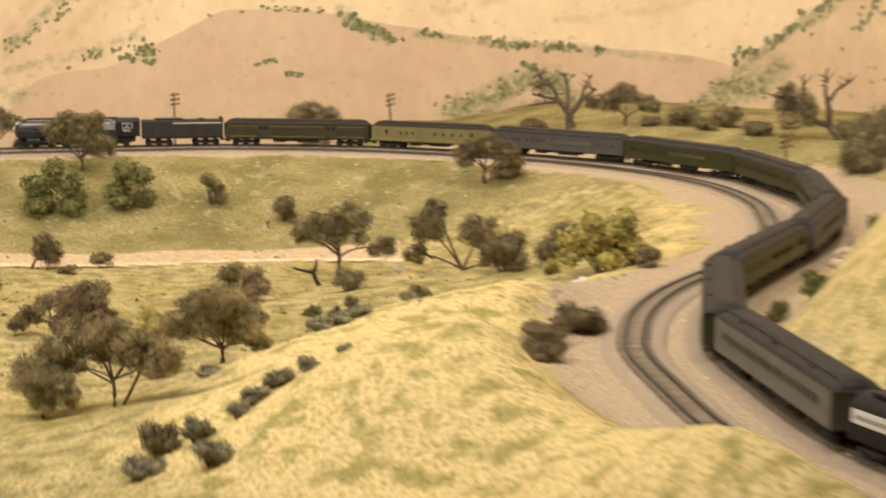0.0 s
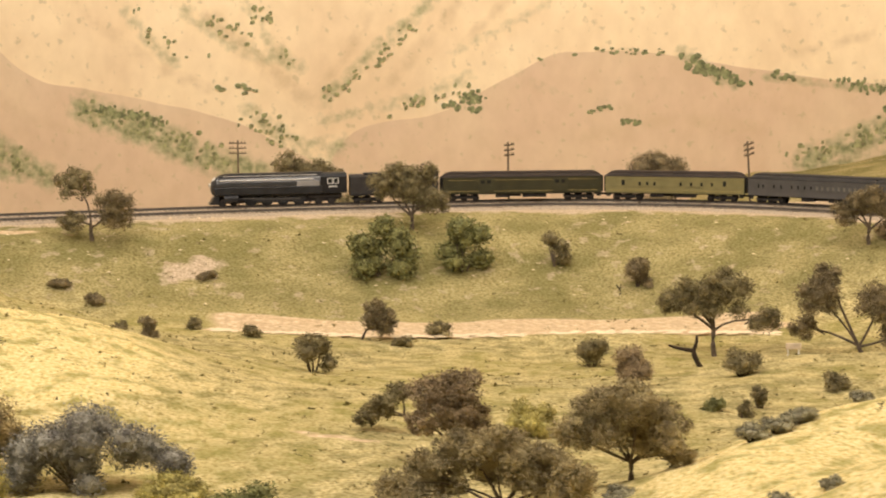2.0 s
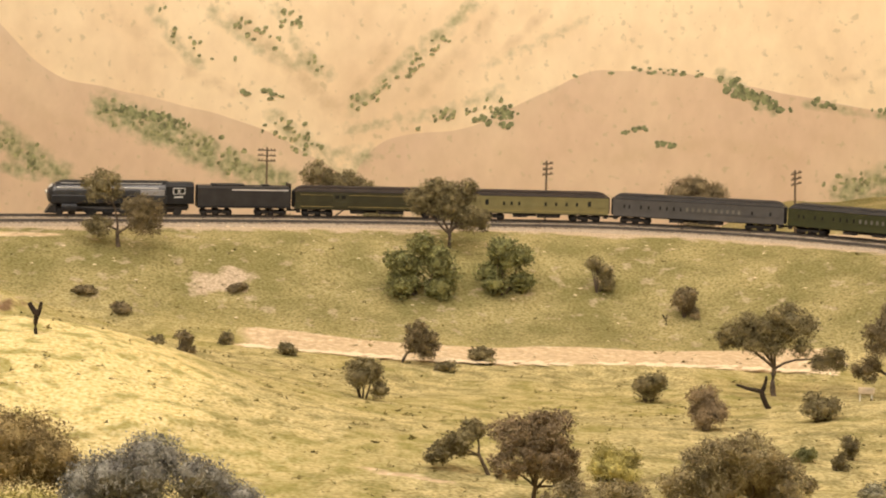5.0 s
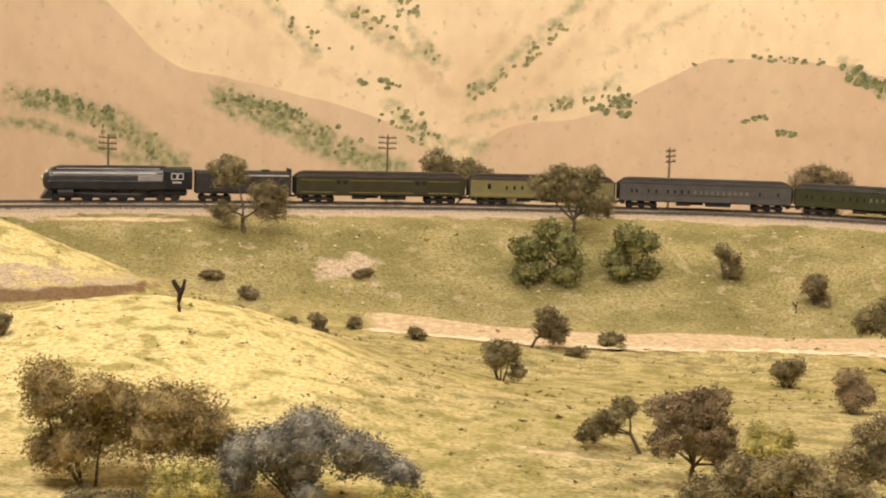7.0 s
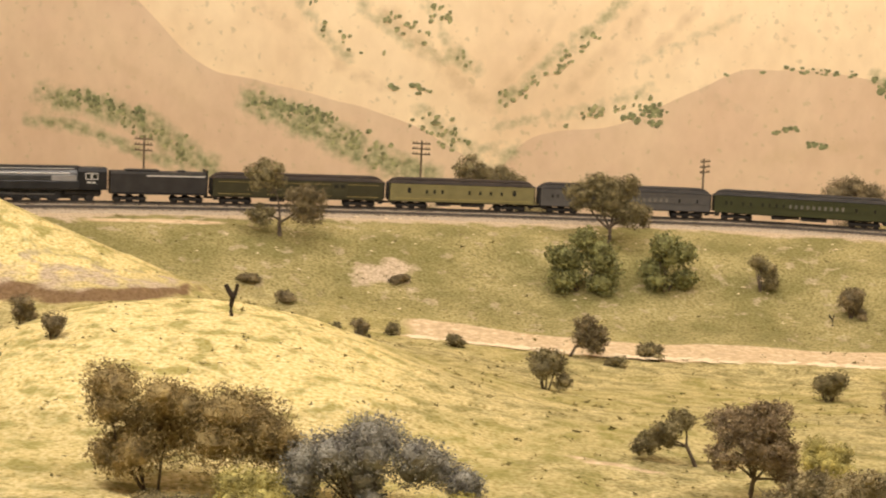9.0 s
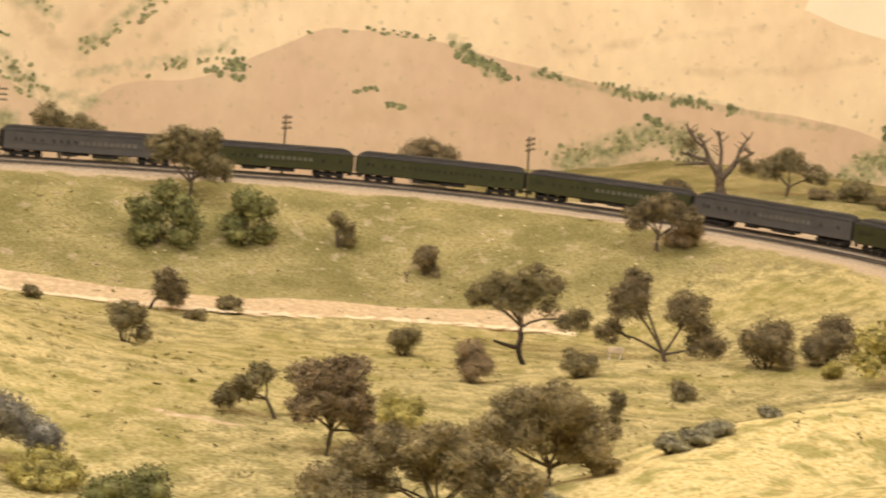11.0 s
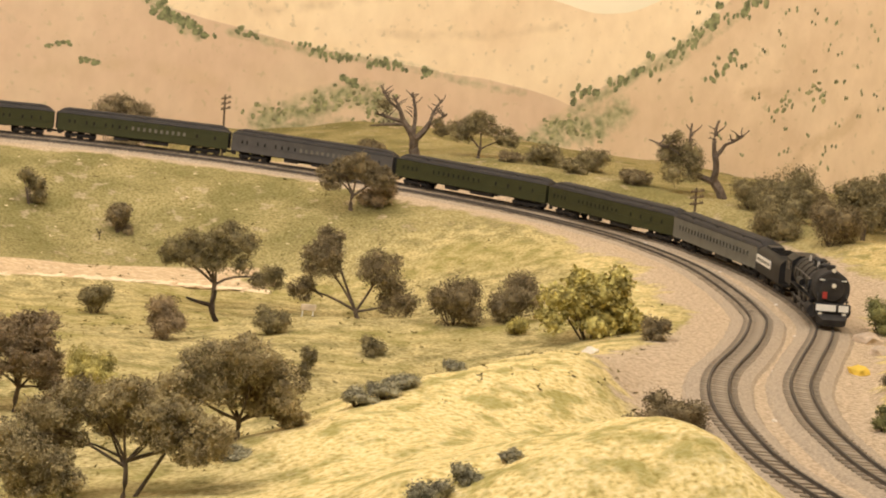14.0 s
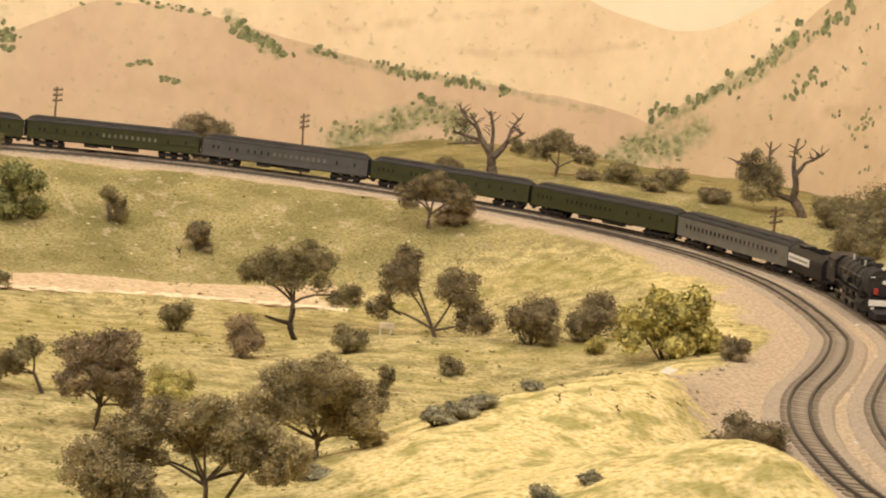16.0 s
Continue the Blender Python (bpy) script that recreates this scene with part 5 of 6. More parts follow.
def passenger_car(length, skin, roof, label, windows, glass="glass", stripe=None, plain=False, doors=()):
    """A heavyweight car, its front towards -x, rails at z = 0. windows: (x from the front, width, height) for both sides."""
    root = thing("passenger_car", label, "railway car", "cars of the passenger train")
    w, floor, eave, top = 0.0178, 0.0125, 0.0385, 0.0478
    a, b = 0.006, length - 0.006
    bm = bmesh.new()
    loft(bm, [[(x, -w, floor), (x, w, floor), (x, w, eave), (x, -w, eave)] for x in (a, b)])
    part("body", bm, skin, root)
    half = car_section(w, floor, eave, top)[1:]
    bm = bmesh.new()
    rings = []
    for x, k in ((a - 0.001, 0.0), (a + 0.001, 0.42), (a + 0.006, 0.80), (a + 0.014, 1.0), (b - 0.014, 1.0), (b - 0.006, 0.80), (b - 0.001, 0.42), (b + 0.001, 0.0)):
        ring = [(x, p, eave + (q - eave) * k if q > eave else q) for p, q in half]
        ring += [(x, -p, z) for x, p, z in reversed(ring)]
        rings.append(ring)
    loft(bm, rings)
    for f in bm.faces:
        f.smooth = False
    top_part = part("roof", bm, roof, root, "dark clerestory roof")
    for k in range(3):
        bm = bmesh.new()
        x = a + (b - a) * (0.2 + 0.3 * k)
        box(bm, x, -w * 0.72, eave + 0.0062, 0.004, 0.0026, 0.0022, 0.0005)
        part("vent", bm, roof, top_part)
    # belt rail, sill and letter board
    for z, h, name in ((0.0232, 0.0008, "belt_rail"), (floor + 0.0008, 0.0014, "sill"), (eave - 0.0036, 0.0006, "letter_board")):
        bm = bmesh.new()
        for s in (-1, 1):
            box(bm, (a + b) / 2, s * (w + 0.0001), z, b - a - 0.002, 0.0008, h)
        part(name, bm, skin, root)
    if stripe:
        for z in stripe:
            bm = bmesh.new()
            for s in (-1, 1):
                box(bm, (a + b) / 2, s * (w + 0.0004), z, (b - a) * 0.94, 0.0006, 0.0005)
            part("stripe", bm, "gold_paint", root, "thin gold stripe")
    for x, ww, hh, kind in windows:
        for s in (-1, 1):
            bm = bmesh.new()
            z = 0.0244 + hh / 2
            for dx, dz, sx, sz in ((-ww / 2, 0, 0.0006, hh), (ww / 2, 0, 0.0006, hh), (0, -hh / 2, ww, 0.0006), (0, hh / 2, ww, 0.0006)):
                box(bm, x + dx, s * (w + 0.0003), z + dz, sx, 0.0008, sz)
            win = part("window", bm, skin, root)
            bm = bmesh.new()
            box(bm, x, s * (w + 0.0001), z, ww - 0.0004, 0.0004, hh - 0.0004)
            part("pane", bm, kind, win)
    for x in doors:
        for s in (-1, 1):
            bm = bmesh.new()
            box(bm, x, s * (w + 0.0003), 0.0252, 0.024, 0.0009, 0.0225, 0.0003)
            box(bm, x, s * (w + 0.0009), 0.0205, 0.020, 0.0006, 0.009, 0.0002)
            door = part("door", bm, skin, root, "sliding baggage door")
            for k in (-0.005, 0.005):
                bm = bmesh.new()
                box(bm, x + k, s * (w + 0.0009), 0.0315, 0.0062, 0.0005, 0.005)
                part("pane", bm, "glass", door)
    for x in (a, b):
        s = -1 if x == a else 1
        bm = bmesh.new()
        box(bm, x + s * 0.0022, 0, 0.0262, 0.0042, 0.0142, 0.0262, 0.0012)
        part("diaphragm", bm, "under", root, "black gangway bellows")
        bm = bmesh.new()
        box(bm, x + s * 0.0045, 0, 0.0088, 0.0120, 0.0032, 0.0030, 0.0006)
        part("coupler", bm, "under", root)
        for q in (-1, 1):
            bm = bmesh.new()
            for k in range(3):
                box(bm, x - s * 0.0045, q * (w - 0.0018), 0.0125 - 0.0028 * k, 0.0062, 0.0028, 0.0008)
            box(bm, x - s * 0.0045, q * (w - 0.0026), 0.0105, 0.0070, 0.0008, 0.0075)
            part("step", bm, "under", root)
    bm = bmesh.new()
    box(bm, length / 2, 0, 0.0118, length - 0.02, 0.024, 0.0022)
    for k, (x, l, s) in enumerate(((0.38, 0.022, -1), (0.47, 0.016, 1), (0.55, 0.026, -1), (0.62, 0.014, -1), (0.42, 0.03, 1), (0.60, 0.02, 1))):
        box(bm, x * length, s * 0.0105, 0.0085, l, 0.0075, 0.0055, 0.0008)
    part("underframe", bm, "under", root, "black underframe with equipment boxes")
    truck(root, 0.041)
    truck(root, length - 0.041)
    return root


def row_of(first, last, count, ww=0.0034, hh=0.0064, kind="glass"):
    return [(first + (last - first) * k / max(1, count - 1), ww, hh, kind) for k in range(count)]


def streamlined_engine():
    """A large streamlined steam engine, its nose towards -x."""
    L = 0.222
    root = thing("steam_locomotive", "dark grey and black streamlined steam locomotive heading the train", "locomotive")
    def skin(x, r, z, w, flat):
        pts = []
        for k in range(20):
            t = 2 * math.pi * k / 20
            c, s = math.cos(t), math.sin(t)
            pts.append((x, w * (abs(c) ** 0.8) * (1 if c > 0 else -1), z + r * (s if s > 0 else s * flat)))
        return pts
    bm = bmesh.new()
    loft(bm, [skin(0.004, 0.005, 0.0300, 0.006, 1), skin(0.006, 0.0105, 0.0305, 0.0125, 1.1), skin(0.012, 0.0145, 0.0318, 0.0155, 1.15), skin(0.022, 0.0160, 0.0325, 0.0162, 1.2), skin(0.178, 0.0165, 0.0328, 0.0166, 1.2)])
    part("boiler", bm, "casing", root, "smooth grey boiler casing")
    bm = bmesh.new()
    loft(bm, [[(x, s * 0.0115, z) for s, z in ((-1, 0.0445), (1, 0.0445))] + [(x, s * 0.0095, h) for s, h in ((1, top), (-1, top))] for x, top in ((0.016, 0.0475), (0.028, 0.0512), (0.182, 0.0515))])
    part("skyline_casing", bm, "black", root, "black casing along the boiler top")
    for s in (-1, 1):
        bm = bmesh.new()
        box(bm, 0.158, s * 0.0166, 0.0345, 0.036, 0.0012, 0.0080, 0.0004)
        part("side_panel", bm, "grey_light", root, "light grey firebox panel")
        bm = bmesh.new()
        box(bm, 0.094, s * 0.0168, 0.0245, 0.172, 0.0026, 0.0120, 0.0008)
        part("skirt", bm, "steel", root, "dark grey running board skirt")
        # the gleam along the upper boiler casing, built as a thin silver strip
        bm = bmesh.new()
        box(bm, 0.092, s * 0.0148, 0.0412, 0.150, 0.0016, 0.0020, 0.0005)
        part("boiler_highlight", bm, "silver", root, "silver strip in place of the highlight along the boiler")
        bm = bmesh.new()
        box(bm, 0.105, s * 0.0172, 0.0072, 0.072, 0.0008, 0.0014, 0.0003)
        part("side_rod", bm, "steel", root, "worn steel side rod")
        bm = bmesh.new()
        rod(bm, (0.046, s * 0.0170, 0.0125), (0.098, s * 0.0176, 0.0074), 0.0008, n=6)
        part("main_rod", bm, "steel", root, "worn steel main rod")
        bm = bmesh.new()
        box(bm, 0.098, s * 0.0112, 0.0478, 0.150, 0.0010, 0.0011)
        part("handrail", bm, "silver", root)
        bm = bmesh.new()
        rod(bm, (0.024, s * 0.0140, 0.0125), (0.046, s * 0.0140, 0.0125), 0.0062, n=14)
        part("cylinder", bm, "steel", root)
    bm = bmesh.new()
    box(bm, 0.112, 0, 0.0105, 0.184, 0.0130, 0.0125, 0.0010)
    part("frame", bm, "under", root, "black engine frame between the wheels")
    bm = bmesh.new()
    rod(bm, (0.0015, 0, 0.0335), (0.0055, 0, 0.0335), 0.0034, n=14)
    part("headlight", bm, "lens", root, "round silver headlight")
    bm = bmesh.new()
    rod(bm, (0.0055, 0, 0.0335), (0.010, 0, 0.033), 0.0090, 0.0138, n=18)
    part("smokebox_front", bm, "silver", root, "bright silver nose")
    bm = bmesh.new()
    loft(bm, [[(0.000, -0.008, 0.003), (0.000, 0.008, 0.003), (0.008, 0.0145, 0.014), (0.008, -0.0145, 0.014)], [(0.016, -0.0150, 0.003), (0.016, 0.0150, 0.003), (0.016, 0.0155, 0.019), (0.016, -0.0155, 0.019)]])
    part("pilot", bm, "steel", root, "dark grey pilot")
    bm = bmesh.new()
    loft(bm, [[(x, -0.0170, 0.018), (x, 0.0170, 0.018), (x, 0.0170, 0.0440), (x, 0.0120, 0.0498), (x, -0.0120, 0.0498), (x, -0.0170, 0.0440)] for x in (0.178, 0.2205)])
    cab = part("cab", bm, "black", root, "black cab")
    for s in (-1, 1):
        for k in range(2):
            bm = bmesh.new()
            x = 0.193 + 0.0095 * k
            for dx, dz, sx, sz in ((-0.0038, 0, 0.0008, 0.0085), (0.0038, 0, 0.0008, 0.0085), (0, -0.0042, 0.0084, 0.0008), (0, 0.0042, 0.0084, 0.0008)):
                box(bm, x + dx, s * 0.0174, 0.0375 + dz, sx, 0.0008, sz)
            win = part("window", bm, "white", cab, "white-framed cab window")
            bm = bmesh.new()
            box(bm, x, s * 0.0172, 0.0375, 0.0068, 0.0004, 0.0076)
            part("pane", bm, "glass", win)
        bm = bmesh.new()
        for k in range(4):
            box(bm, 0.192 + 0.0035 * k, s * 0.0173, 0.0285, 0.0022, 0.0004, 0.0024)
        part("number_bars", bm, "white", root)
    bm = bmesh.new()
    box(bm, 0.112, 0, 0.0140, 0.20, 0.0138, 0.0130)
    box(bm, 0.186, 0, 0.0135, 0.055, 0.022, 0.007, 0.001)
    part("frame_bar", bm, "under", root)
    for x, r in ((0.022, 0.0052), (0.040, 0.0052), (0.176, 0.0055), (0.197, 0.0055)):
        bm = bmesh.new()
        wheelset(bm, x, r)
        part("carrying_wheelset", bm, "under", root)
    drivers(root, [0.067, 0.0925, 0.118, 0.1435], 0.0116)
    return root


SPIN = []


def drivers(root, places, r):
    """Driving wheelsets that turn, and their side rods."""
    for x in places:
        bm = bmesh.new()
        for s in (-1, 1):
            rod(bm, (0, s * 0.0072, 0), (0, s * 0.0098, 0), r, n=22)
            rod(bm, (0, s * 0.0098, 0), (0, s * 0.0104, 0), r * 0.82, n=18)
            box(bm, 0, s * 0.0104, -r * 0.52, r * 0.9, 0.0008, r * 0.42)
            rod(bm, (0, s * 0.0098, r * 0.42), (0, s * 0.0120, r * 0.42), 0.0011, n=8)
        rod(bm, (0, -0.008, 0), (0, 0.008, 0), 0.0016, n=8)
        ws = part("driving_wheelset", bm, "steel", root, "spoked driving wheels")
        ws.location = (x, 0, r)
        SPIN.append((ws, x, r))
    for s in (-1, 1):
        bm = bmesh.new()
        box(bm, (places[0] + places[-1]) / 2, s * 0.0124, r * 0.9, places[-1] - places[0] + 0.004, 0.0009, 0.0024, 0.0003)
        box(bm, places[0] - 0.004, s * 0.0132, r * 1.02, 0.05, 0.0009, 0.0018, 0.0003)
        part("side_rod", bm, "grey_paint", root, "grey steel side rod")


def long_tender():
    L = 0.150
    root = thing("tender", "dark grey rectangular streamlined tender", "tender")
    bm = bmesh.new()
    loft(bm, [[(x, -0.0172, 0.0125), (x, 0.0172, 0.0125), (x, 0.0172, 0.0425), (x, 0.0130, 0.0455), (x, -0.0130, 0.0455), (x, -0.0172, 0.0425)] for x in (0.005, 0.146)])
    part("tank", bm, "roof", root, "dark grey riveted tank")
    for s in (-1, 1):
        bm = bmesh.new()
        box(bm, 0.1, s * 0.0175, 0.0402, 0.086, 0.0007, 0.0020)
        part("stripe", bm, "silver", root, "bright stripe")
        bm = bmesh.new()
        box(bm, 0.075, s * 0.0174, 0.0145, 0.138, 0.0009, 0.003)
        part("sill", bm, "black", root)
    bm = bmesh.new()
    box(bm, 0.146, 0, 0.030, 0.003, 0.032, 0.040, 0.0005)
    part("rear_plate", bm, "black", root)
    bm = bmesh.new()
    box(bm, 0.052, 0, 0.0468, 0.05, 0.022, 0.003, 0.0008)
    box(bm, 0.11, 0, 0.0465, 0.012, 0.012, 0.003, 0.0008)
    part("hatch", bm, "black", root)
    truck(root, 0.034)
    truck(root, 0.118)
    bm = bmesh.new()
    box(bm, 0.149, 0, 0.0088, 0.010, 0.003, 0.003)
    part("coupler", bm, "under", root)
    return root


def helper_tender():
    """The helper's tender: its engine follows behind, towards +x."""
    L = 0.115
    root = thing("tender", "black tender with a white lettered panel on its side", "tender")
    bm = bmesh.new()
    n = 14
    ring = lambda x: [(x, -0.0165, 0.013)] + [(x, 0.0165 * math.cos(math.pi * (1 - k / n)), 0.0300 + 0.0125 * math.sin(math.pi * k / n)) for k in range(n + 1)] + [(x, 0.0165, 0.013)]
    loft(bm, [ring(0.006), ring(0.116)])
    part("tank", bm, "black", root, "black riveted tank")
    for s in (-1, 1):
        bm = bmesh.new()
        box(bm, 0.044, s * 0.0169, 0.0282, 0.066, 0.0009, 0.0092)
        panel = part("name_panel", bm, "white", root, "white panel with dark lettering")
        bm = bmesh.new()
        for k in range(14):
            box(bm, 0.017 + 0.0042 * k, s * 0.0175, 0.0282, 0.0020, 0.0004, 0.0030)
        part("lettering_bars", bm, "light_grey", panel)
    bm = bmesh.new()
    box(bm, 0.03, 0, 0.0432, 0.022, 0.016, 0.003, 0.0008)
    for k in range(5):
        box(bm, 0.058 + 0.009 * k, 0, 0.0436, 0.0008, 0.022, 0.002)
    part("hatch", bm, "black", root)
    bm = bmesh.new()
    box(bm, 0.061, 0, 0.0118, 0.116, 0.026, 0.0026)
    part("underframe", bm, "under", root)
    truck(root, 0.028, 2, 0.019)
    truck(root, 0.096, 2, 0.019)
    return root


def helper_engine():
    """A plain steam engine with its smokebox towards +x."""
    root = thing("steam_locomotive", "black steam helper locomotive with headlight, at the train's rear", "locomotive")
    bm = bmesh.new()
    rod(bm, (0.040, 0, 0.0330), (0.150, 0, 0.0330), 0.0152, 0.0146, n=24)
    part("boiler", bm, "black", root, "black round boiler")
    bm = bmesh.new()
    rod(bm, (0.140, 0, 0.0340), (0.168, 0, 0.0340), 0.0164, n=26)
    for x in (0.060, 0.080, 0.100, 0.120):
        rod(bm, (x, 0, 0.0330), (x + 0.0012, 0, 0.0330), 0.0156, n=24)
    part("smokebox", bm, "under", root)
    bm = bmesh.new()
    rod(bm, (0.168, 0, 0.0340), (0.1692, 0, 0.0340), 0.0164, 0.0154, n=26)
    rod(bm, (0.1690, 0, 0.0335), (0.1712, 0, 0.0335), 0.0118, 0.0100, n=22)
    door = part("smokebox_door", bm, "under", root, "round black smokebox door")
    bm = bmesh.new()
    rod(bm, (0.1705, 0, 0.0385), (0.175, 0, 0.0385), 0.0027, n=14)
    light = part("headlight", bm, "under", root)
    bm = bmesh.new()
    rod(bm, (0.175, 0, 0.0385), (0.1754, 0, 0.0385), 0.0021, n=14)
    part("lens", bm, "lens", light, "pale headlight glass")
    bm = bmesh.new()
    box(bm, 0.1712, -0.0068, 0.0288, 0.0012, 0.0040, 0.0062)
    part("plate", bm, "red", root, "small red plate")
    bm = bmesh.new()
    rod(bm, (0.166, 0, 0.0512), (0.1695, 0, 0.0512), 0.0017, n=10)
    part("marker_lamp", bm, "lens", root)
    for s in (-1, 1):
        bm = bmesh.new()
        box(bm, 0.1696, s * 0.0100, 0.0425, 0.001, 0.0046, 0.0010)
        part("handrail", bm, "white", root)
        bm = bmesh.new()
        rod(bm, (0.142, s * 0.0140, 0.0130), (0.164, s * 0.0140, 0.0130), 0.0060, n=14)
        part("cylinder", bm, "under", root)
        bm = bmesh.new()
        box(bm, 0.10, s * 0.0148, 0.0225, 0.125, 0.005, 0.0012)
        part("running_board", bm, "black", root)
        bm = bmesh.new()
        rod(bm, (0.085, s * 0.0155, 0.0300), (0.105, s * 0.0155, 0.0300), 0.0036, n=10)
        part("air_tank", bm, "black", root)
        bm = bmesh.new()
        rod(bm, (0.176, s * 0.0108, 0.0125), (0.179, s * 0.0108, 0.0125), 0.0019, n=10)
        part("class_lamp", bm, "lens", root)
    bm = bmesh.new()
    box(bm, 0.176, 0, 0.0175, 0.004, 0.0330, 0.0090, 0.0006)
    part("buffer_beam", bm, "black", root)
    for y, w in ((-0.0060, 0.018), (0.0100, 0.0090)):
        bm = bmesh.new()
        box(bm, 0.1783, y, 0.0182, 0.0009, w, 0.0058)
        part("sign_board", bm, "white", root, "pale board on the buffer beam")
    bm = bmesh.new()
    loft(bm, [[(0.177, -0.0145, 0.0125), (0.177, 0.0145, 0.0125), (0.177, 0.0135, 0.003), (0.177, -0.0135, 0.003)], [(0.190, -0.0100, 0.0090), (0.190, 0.0100, 0.0090), (0.188, 0.0085, 0.003), (0.188, -0.0085, 0.003)]])
    part("pilot", bm, "under", root, "black pilot")
    bm = bmesh.new()
    rod(bm, (0.153, 0, 0.0480), (0.153, 0, 0.0545), 0.0036, 0.0042, n=14)
    part("chimney", bm, "under", root)
    for x, r, t in ((0.128, 0.0058, 0.0530), (0.105, 0.0064, 0.0545), (0.082, 0.0050, 0.0525)):
        bm = bmesh.new()
        rod(bm, (x, 0, 0.0460), (x, 0, t - 0.002), r, r * 0.95, n=12)
        rod(bm, (x, 0, t - 0.002), (x, 0, t), r * 0.95, r * 0.45, n=12)
        part("dome", bm, "black", root)
    for x, y in ((0.140, 0.006), (0.118, -0.005), (0.094, 0.005), (0.070, -0.004)):
        bm = bmesh.new()
        rod(bm, (x, y, 0.0450), (x, y, 0.0525), 0.0012, n=8)
        part("valve", bm, "silver", root)
    for s in (-1, 1):
        bm = bmesh.new()
        for a, b in (((0.06, 0.0150, 0.0385), (0.15, 0.0150, 0.0385)), ((0.075, 0.0160, 0.0275), (0.140, 0.0165, 0.0262)), ((0.105, 0.0070, 0.0520), (0.112, 0.0155, 0.0230)), ((0.128, 0.0060, 0.0510), (0.122, 0.0158, 0.0230)), ((0.150, 0.0155, 0.0360), (0.146, 0.0155, 0.0180))):
            rod(bm, (a[0], s * a[1], a[2]), (b[0], s * b[1], b[2]), 0.0007, n=6)
        part("pipe", bm, "grey_paint", root, "thin grey boiler pipes")
        bm = bmesh.new()
        rod(bm, (0.146, s * 0.0152, 0.0345), (0.146, s * 0.0185, 0.0345), 0.0042, n=12)
        rod(bm, (0.146, s * 0.0168, 0.0300), (0.146, s * 0.0168, 0.0395), 0.0026, n=10)
        part("air_pump", bm, "steel", root)
        bm = bmesh.new()
        box(bm, 0.1745, s * 0.0130, 0.0250, 0.0008, 0.0012, 0.0120)
        part("step", bm, "steel", root)
    bm = bmesh.new()
    loft(bm, [[(x, -0.0165, 0.018), (x, 0.0165, 0.018), (x, 0.0165, 0.0425), (x, 0.0100, 0.0478), (x, -0.0100, 0.0478), (x, -0.0165, 0.0425)] for x in (0.010, 0.044)])
    cab = part("cab", bm, "black", root)
    for s in (-1, 1):
        bm = bmesh.new()
        box(bm, 0.028, s * 0.0166, 0.0365, 0.018, 0.0008, 0.0085)
        part("window", bm, "glass", cab)
    bm = bmesh.new()
    box(bm, 0.095, 0, 0.0150, 0.16, 0.011, 0.006)
    box(bm, 0.06, 0, 0.0180, 0.04, 0.020, 0.010)
    part("frame_bar", bm, "under", root)
    for x, r in ((0.150, 0.0048), (0.168, 0.0048), (0.032, 0.0052)):
        bm = bmesh.new()
        wheelset(bm, x, r)
        part("carrying_wheelset", bm, "under", root)
    drivers(root, [0.065, 0.090, 0.115], 0.0106)
    return root


CAR = 0.2767
COACH = row_of(0.024, 0.032, 2) + row_of(0.050, 0.062, 2) + row_of(0.080, 0.202, 14, kind="glass") + row_of(0.222, 0.250, 3)
COACH_LIT = row_of(0.024, 0.032, 2) + row_of(0.050, 0.062, 2) + row_of(0.080, 0.112, 4) + row_of(0.122, 0.202, 10, 0.0044, kind="pale_glass") + row_of(0.222, 0.250, 2)
SLEEPER = row_of(0.020, 0.044, 4) + row_of(0.075, 0.155, 10) + row_of(0.185, 0.248, 4)
DAY = row_of(0.030, 0.245, 22, 0.0052, 0.0068)
MAIL = row_of(0.062, 0.086, 3, 0.0042) + row_of(0.128, 0.178, 4, 0.0042) + [(0.035, 0.006, 0.009, "glass"), (0.198, 0.006, 0.009, "glass")]

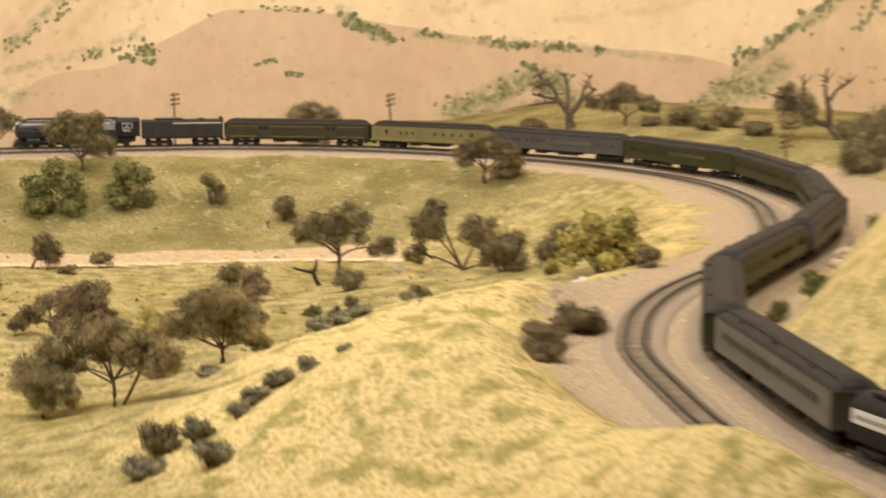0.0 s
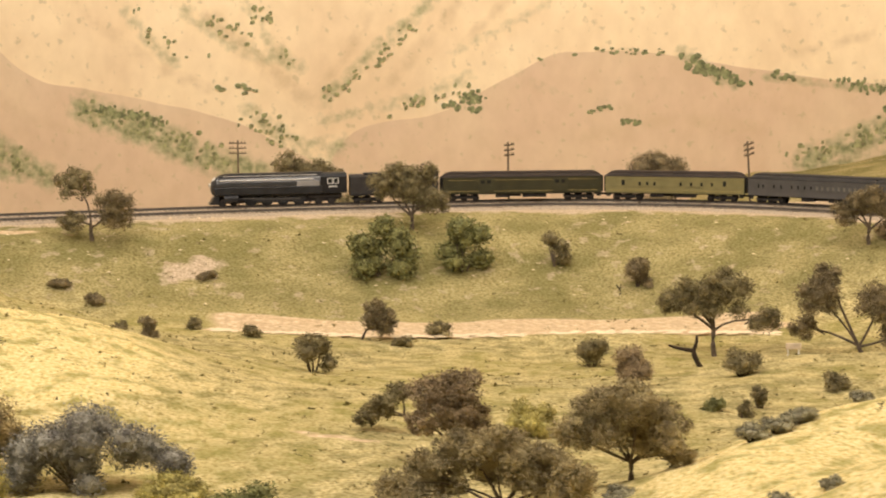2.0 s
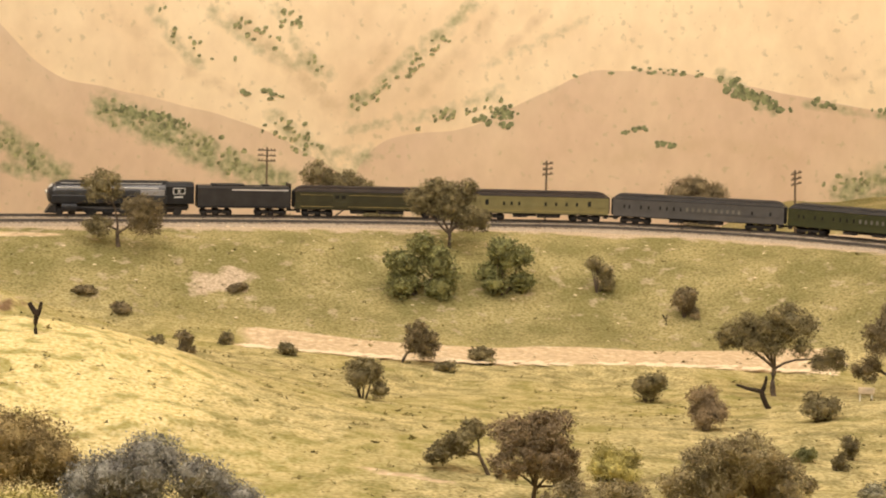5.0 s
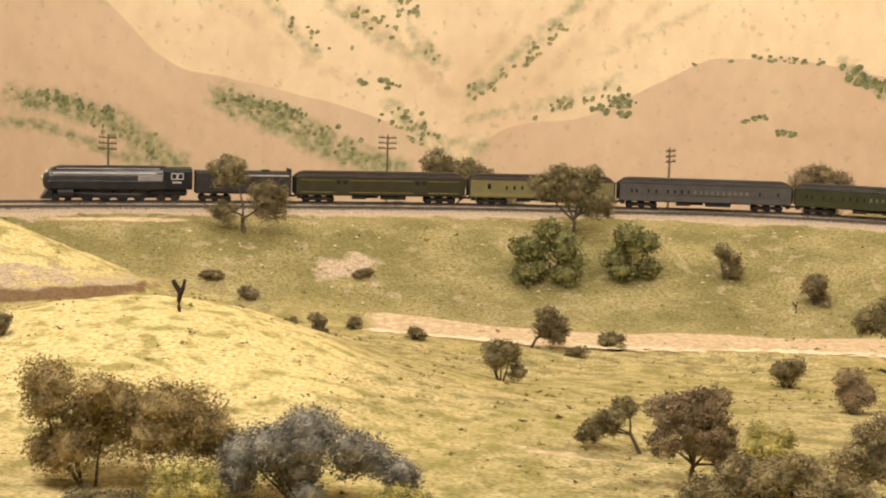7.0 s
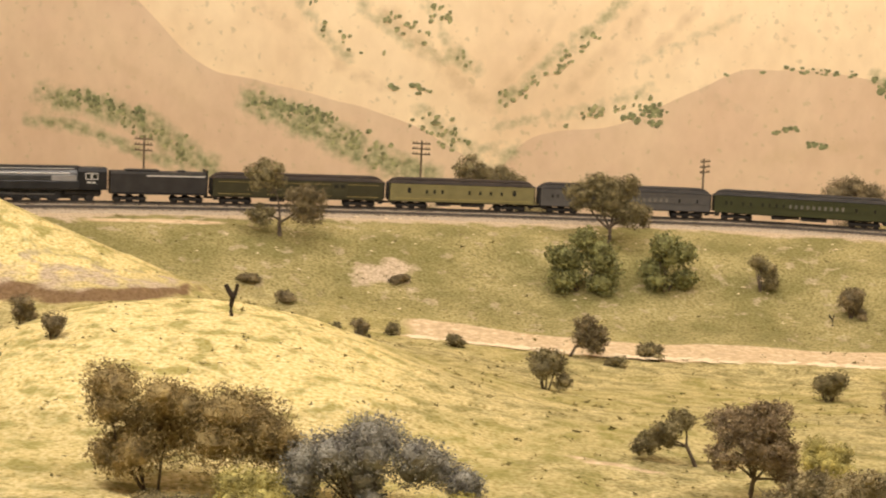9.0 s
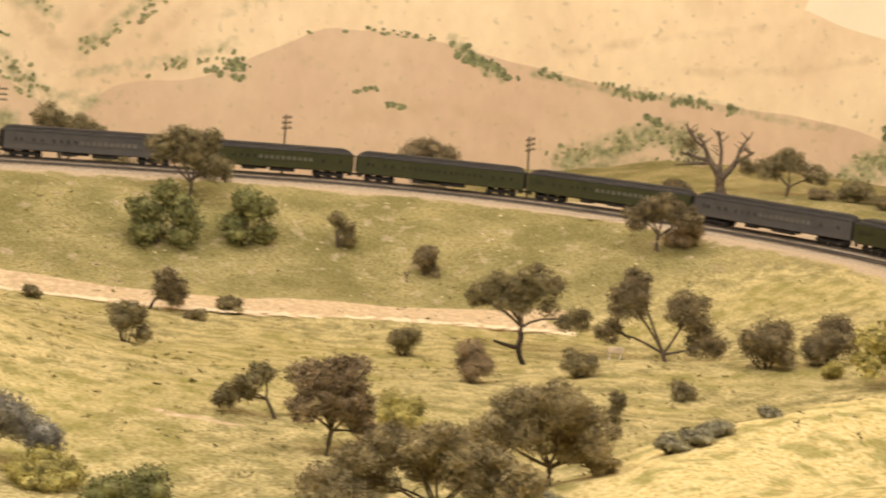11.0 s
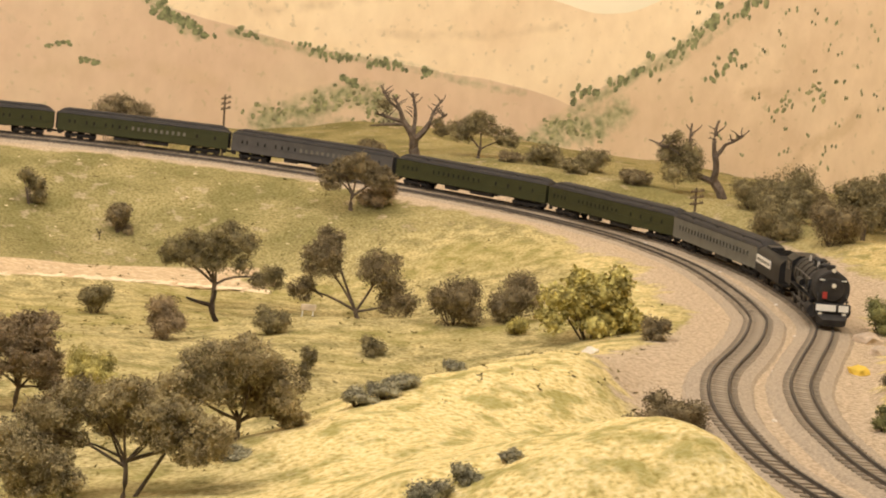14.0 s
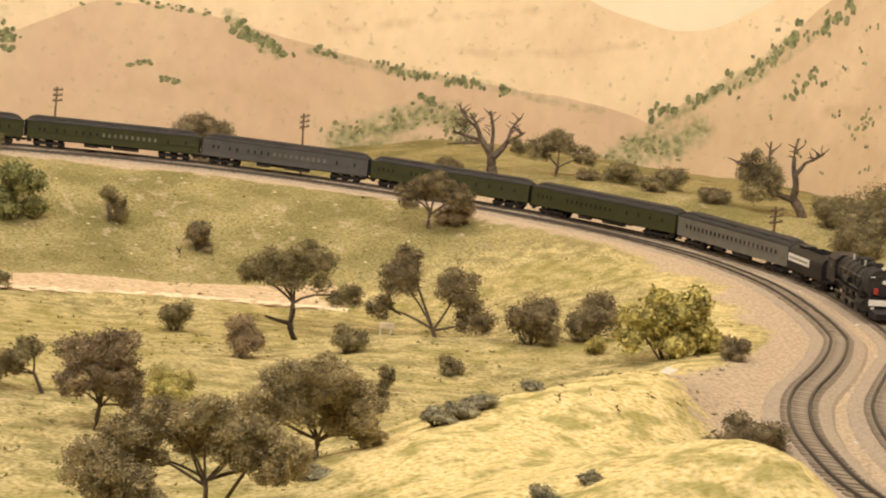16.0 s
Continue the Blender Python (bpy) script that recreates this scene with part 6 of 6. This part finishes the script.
vehicles = []
vehicles.append((streamlined_engine(), 0.222, 0.07, 0.16))
vehicles.append((long_tender(), 0.150, 0.034, 0.118))
vehicles.append((passenger_car(0.270, "dark_olive", "roof_brown", "dull dark olive baggage car with gold stripes", [], stripe=(0.0165, 0.0345), doors=(0.075, 0.196)), 0.270, 0.041, 0.229))
vehicles.append((passenger_car(0.235, "yellow_paint", "roof_brown", "faded yellow mail car with a brown roof", MAIL, stripe=(0.0165,)), 0.235, 0.041, 0.194))
FLEET = [("grey_paint", COACH_LIT, "two-tone grey heavyweight coach"), ("olive_paint", COACH_LIT, "dark olive heavyweight coach with pale blinds"),
         ("olive_paint", COACH, "dark olive heavyweight coach"), ("olive_paint", COACH_LIT, "dark olive heavyweight coach with pale blinds"),
         ("grey_paint", COACH_LIT, "two-tone grey heavyweight coach"), ("olive_paint", SLEEPER, "dark olive heavyweight sleeping car"),
         ("olive_paint", SLEEPER, "dark olive heavyweight sleeping car"), ("light_grey", DAY, "warm grey day coach at the end of the train")]
for skin, windows, label in FLEET:
    vehicles.append((passenger_car(CAR, skin, "roof", label, windows), CAR, 0.041, CAR - 0.041))
vehicles.append((helper_tender(), 0.130, 0.028, 0.096))
helper = helper_engine()
helper.scale = (1.12, 1.12, 1.12)
vehicles.append((helper, 0.213, 0.07, 0.13))
START, SPEED = 1.953, 0.0935
LAG = [(0, 0.036), (1.5, 0.017), (3.5, 0.009), (7, 0.005), (11, 0.024), (14.5, 0.045), (16, 0.056)]


# ---- what runs ----
def on_line(s):
    q = s / 0.004
    i = max(0, min(len(LINE) - 2, int(q)))
    return LINE[i] + (LINE[i + 1] - LINE[i]) * (q - i)


def run(t):
    """How far the train's front is along the line at t seconds."""
    ts, ds = zip(*LAG)
    w = np.clip(np.linspace(t - 1, t + 1, 9), 0, 16)
    return START - SPEED * t + float(np.mean(np.interp(w, ts, ds)))


def riding(s, front, rear):
    """The pose of a vehicle whose front coupler is s metres along the line, on two bogies."""
    a, b = on_line(s + front), on_line(s + rear)
    d = (b - a) / np.linalg.norm(b - a)
    o = a - d * front
    m = (a + b) / 2
    return pose(o[0], o[1], 0.0, math.degrees(float(cant(m[1], m[0]))), 0, math.degrees(math.atan2(d[1], d[0])))


def motions():
    at = 0.0
    for ob, length, front, rear in vehicles:
        walk(ob, [(t, riding(run(t) + at, front, rear)) for t in np.arange(0, 16.01, 0.5)])
        at += length
    step = 4 / 30
    for ws, x, r in SPIN:
        walk(ws, [(t, pose(x, 0, r, 0, -math.degrees((run(0) - run(t)) / r), 0)) for t in [k * step for k in range(121)]])


motions()
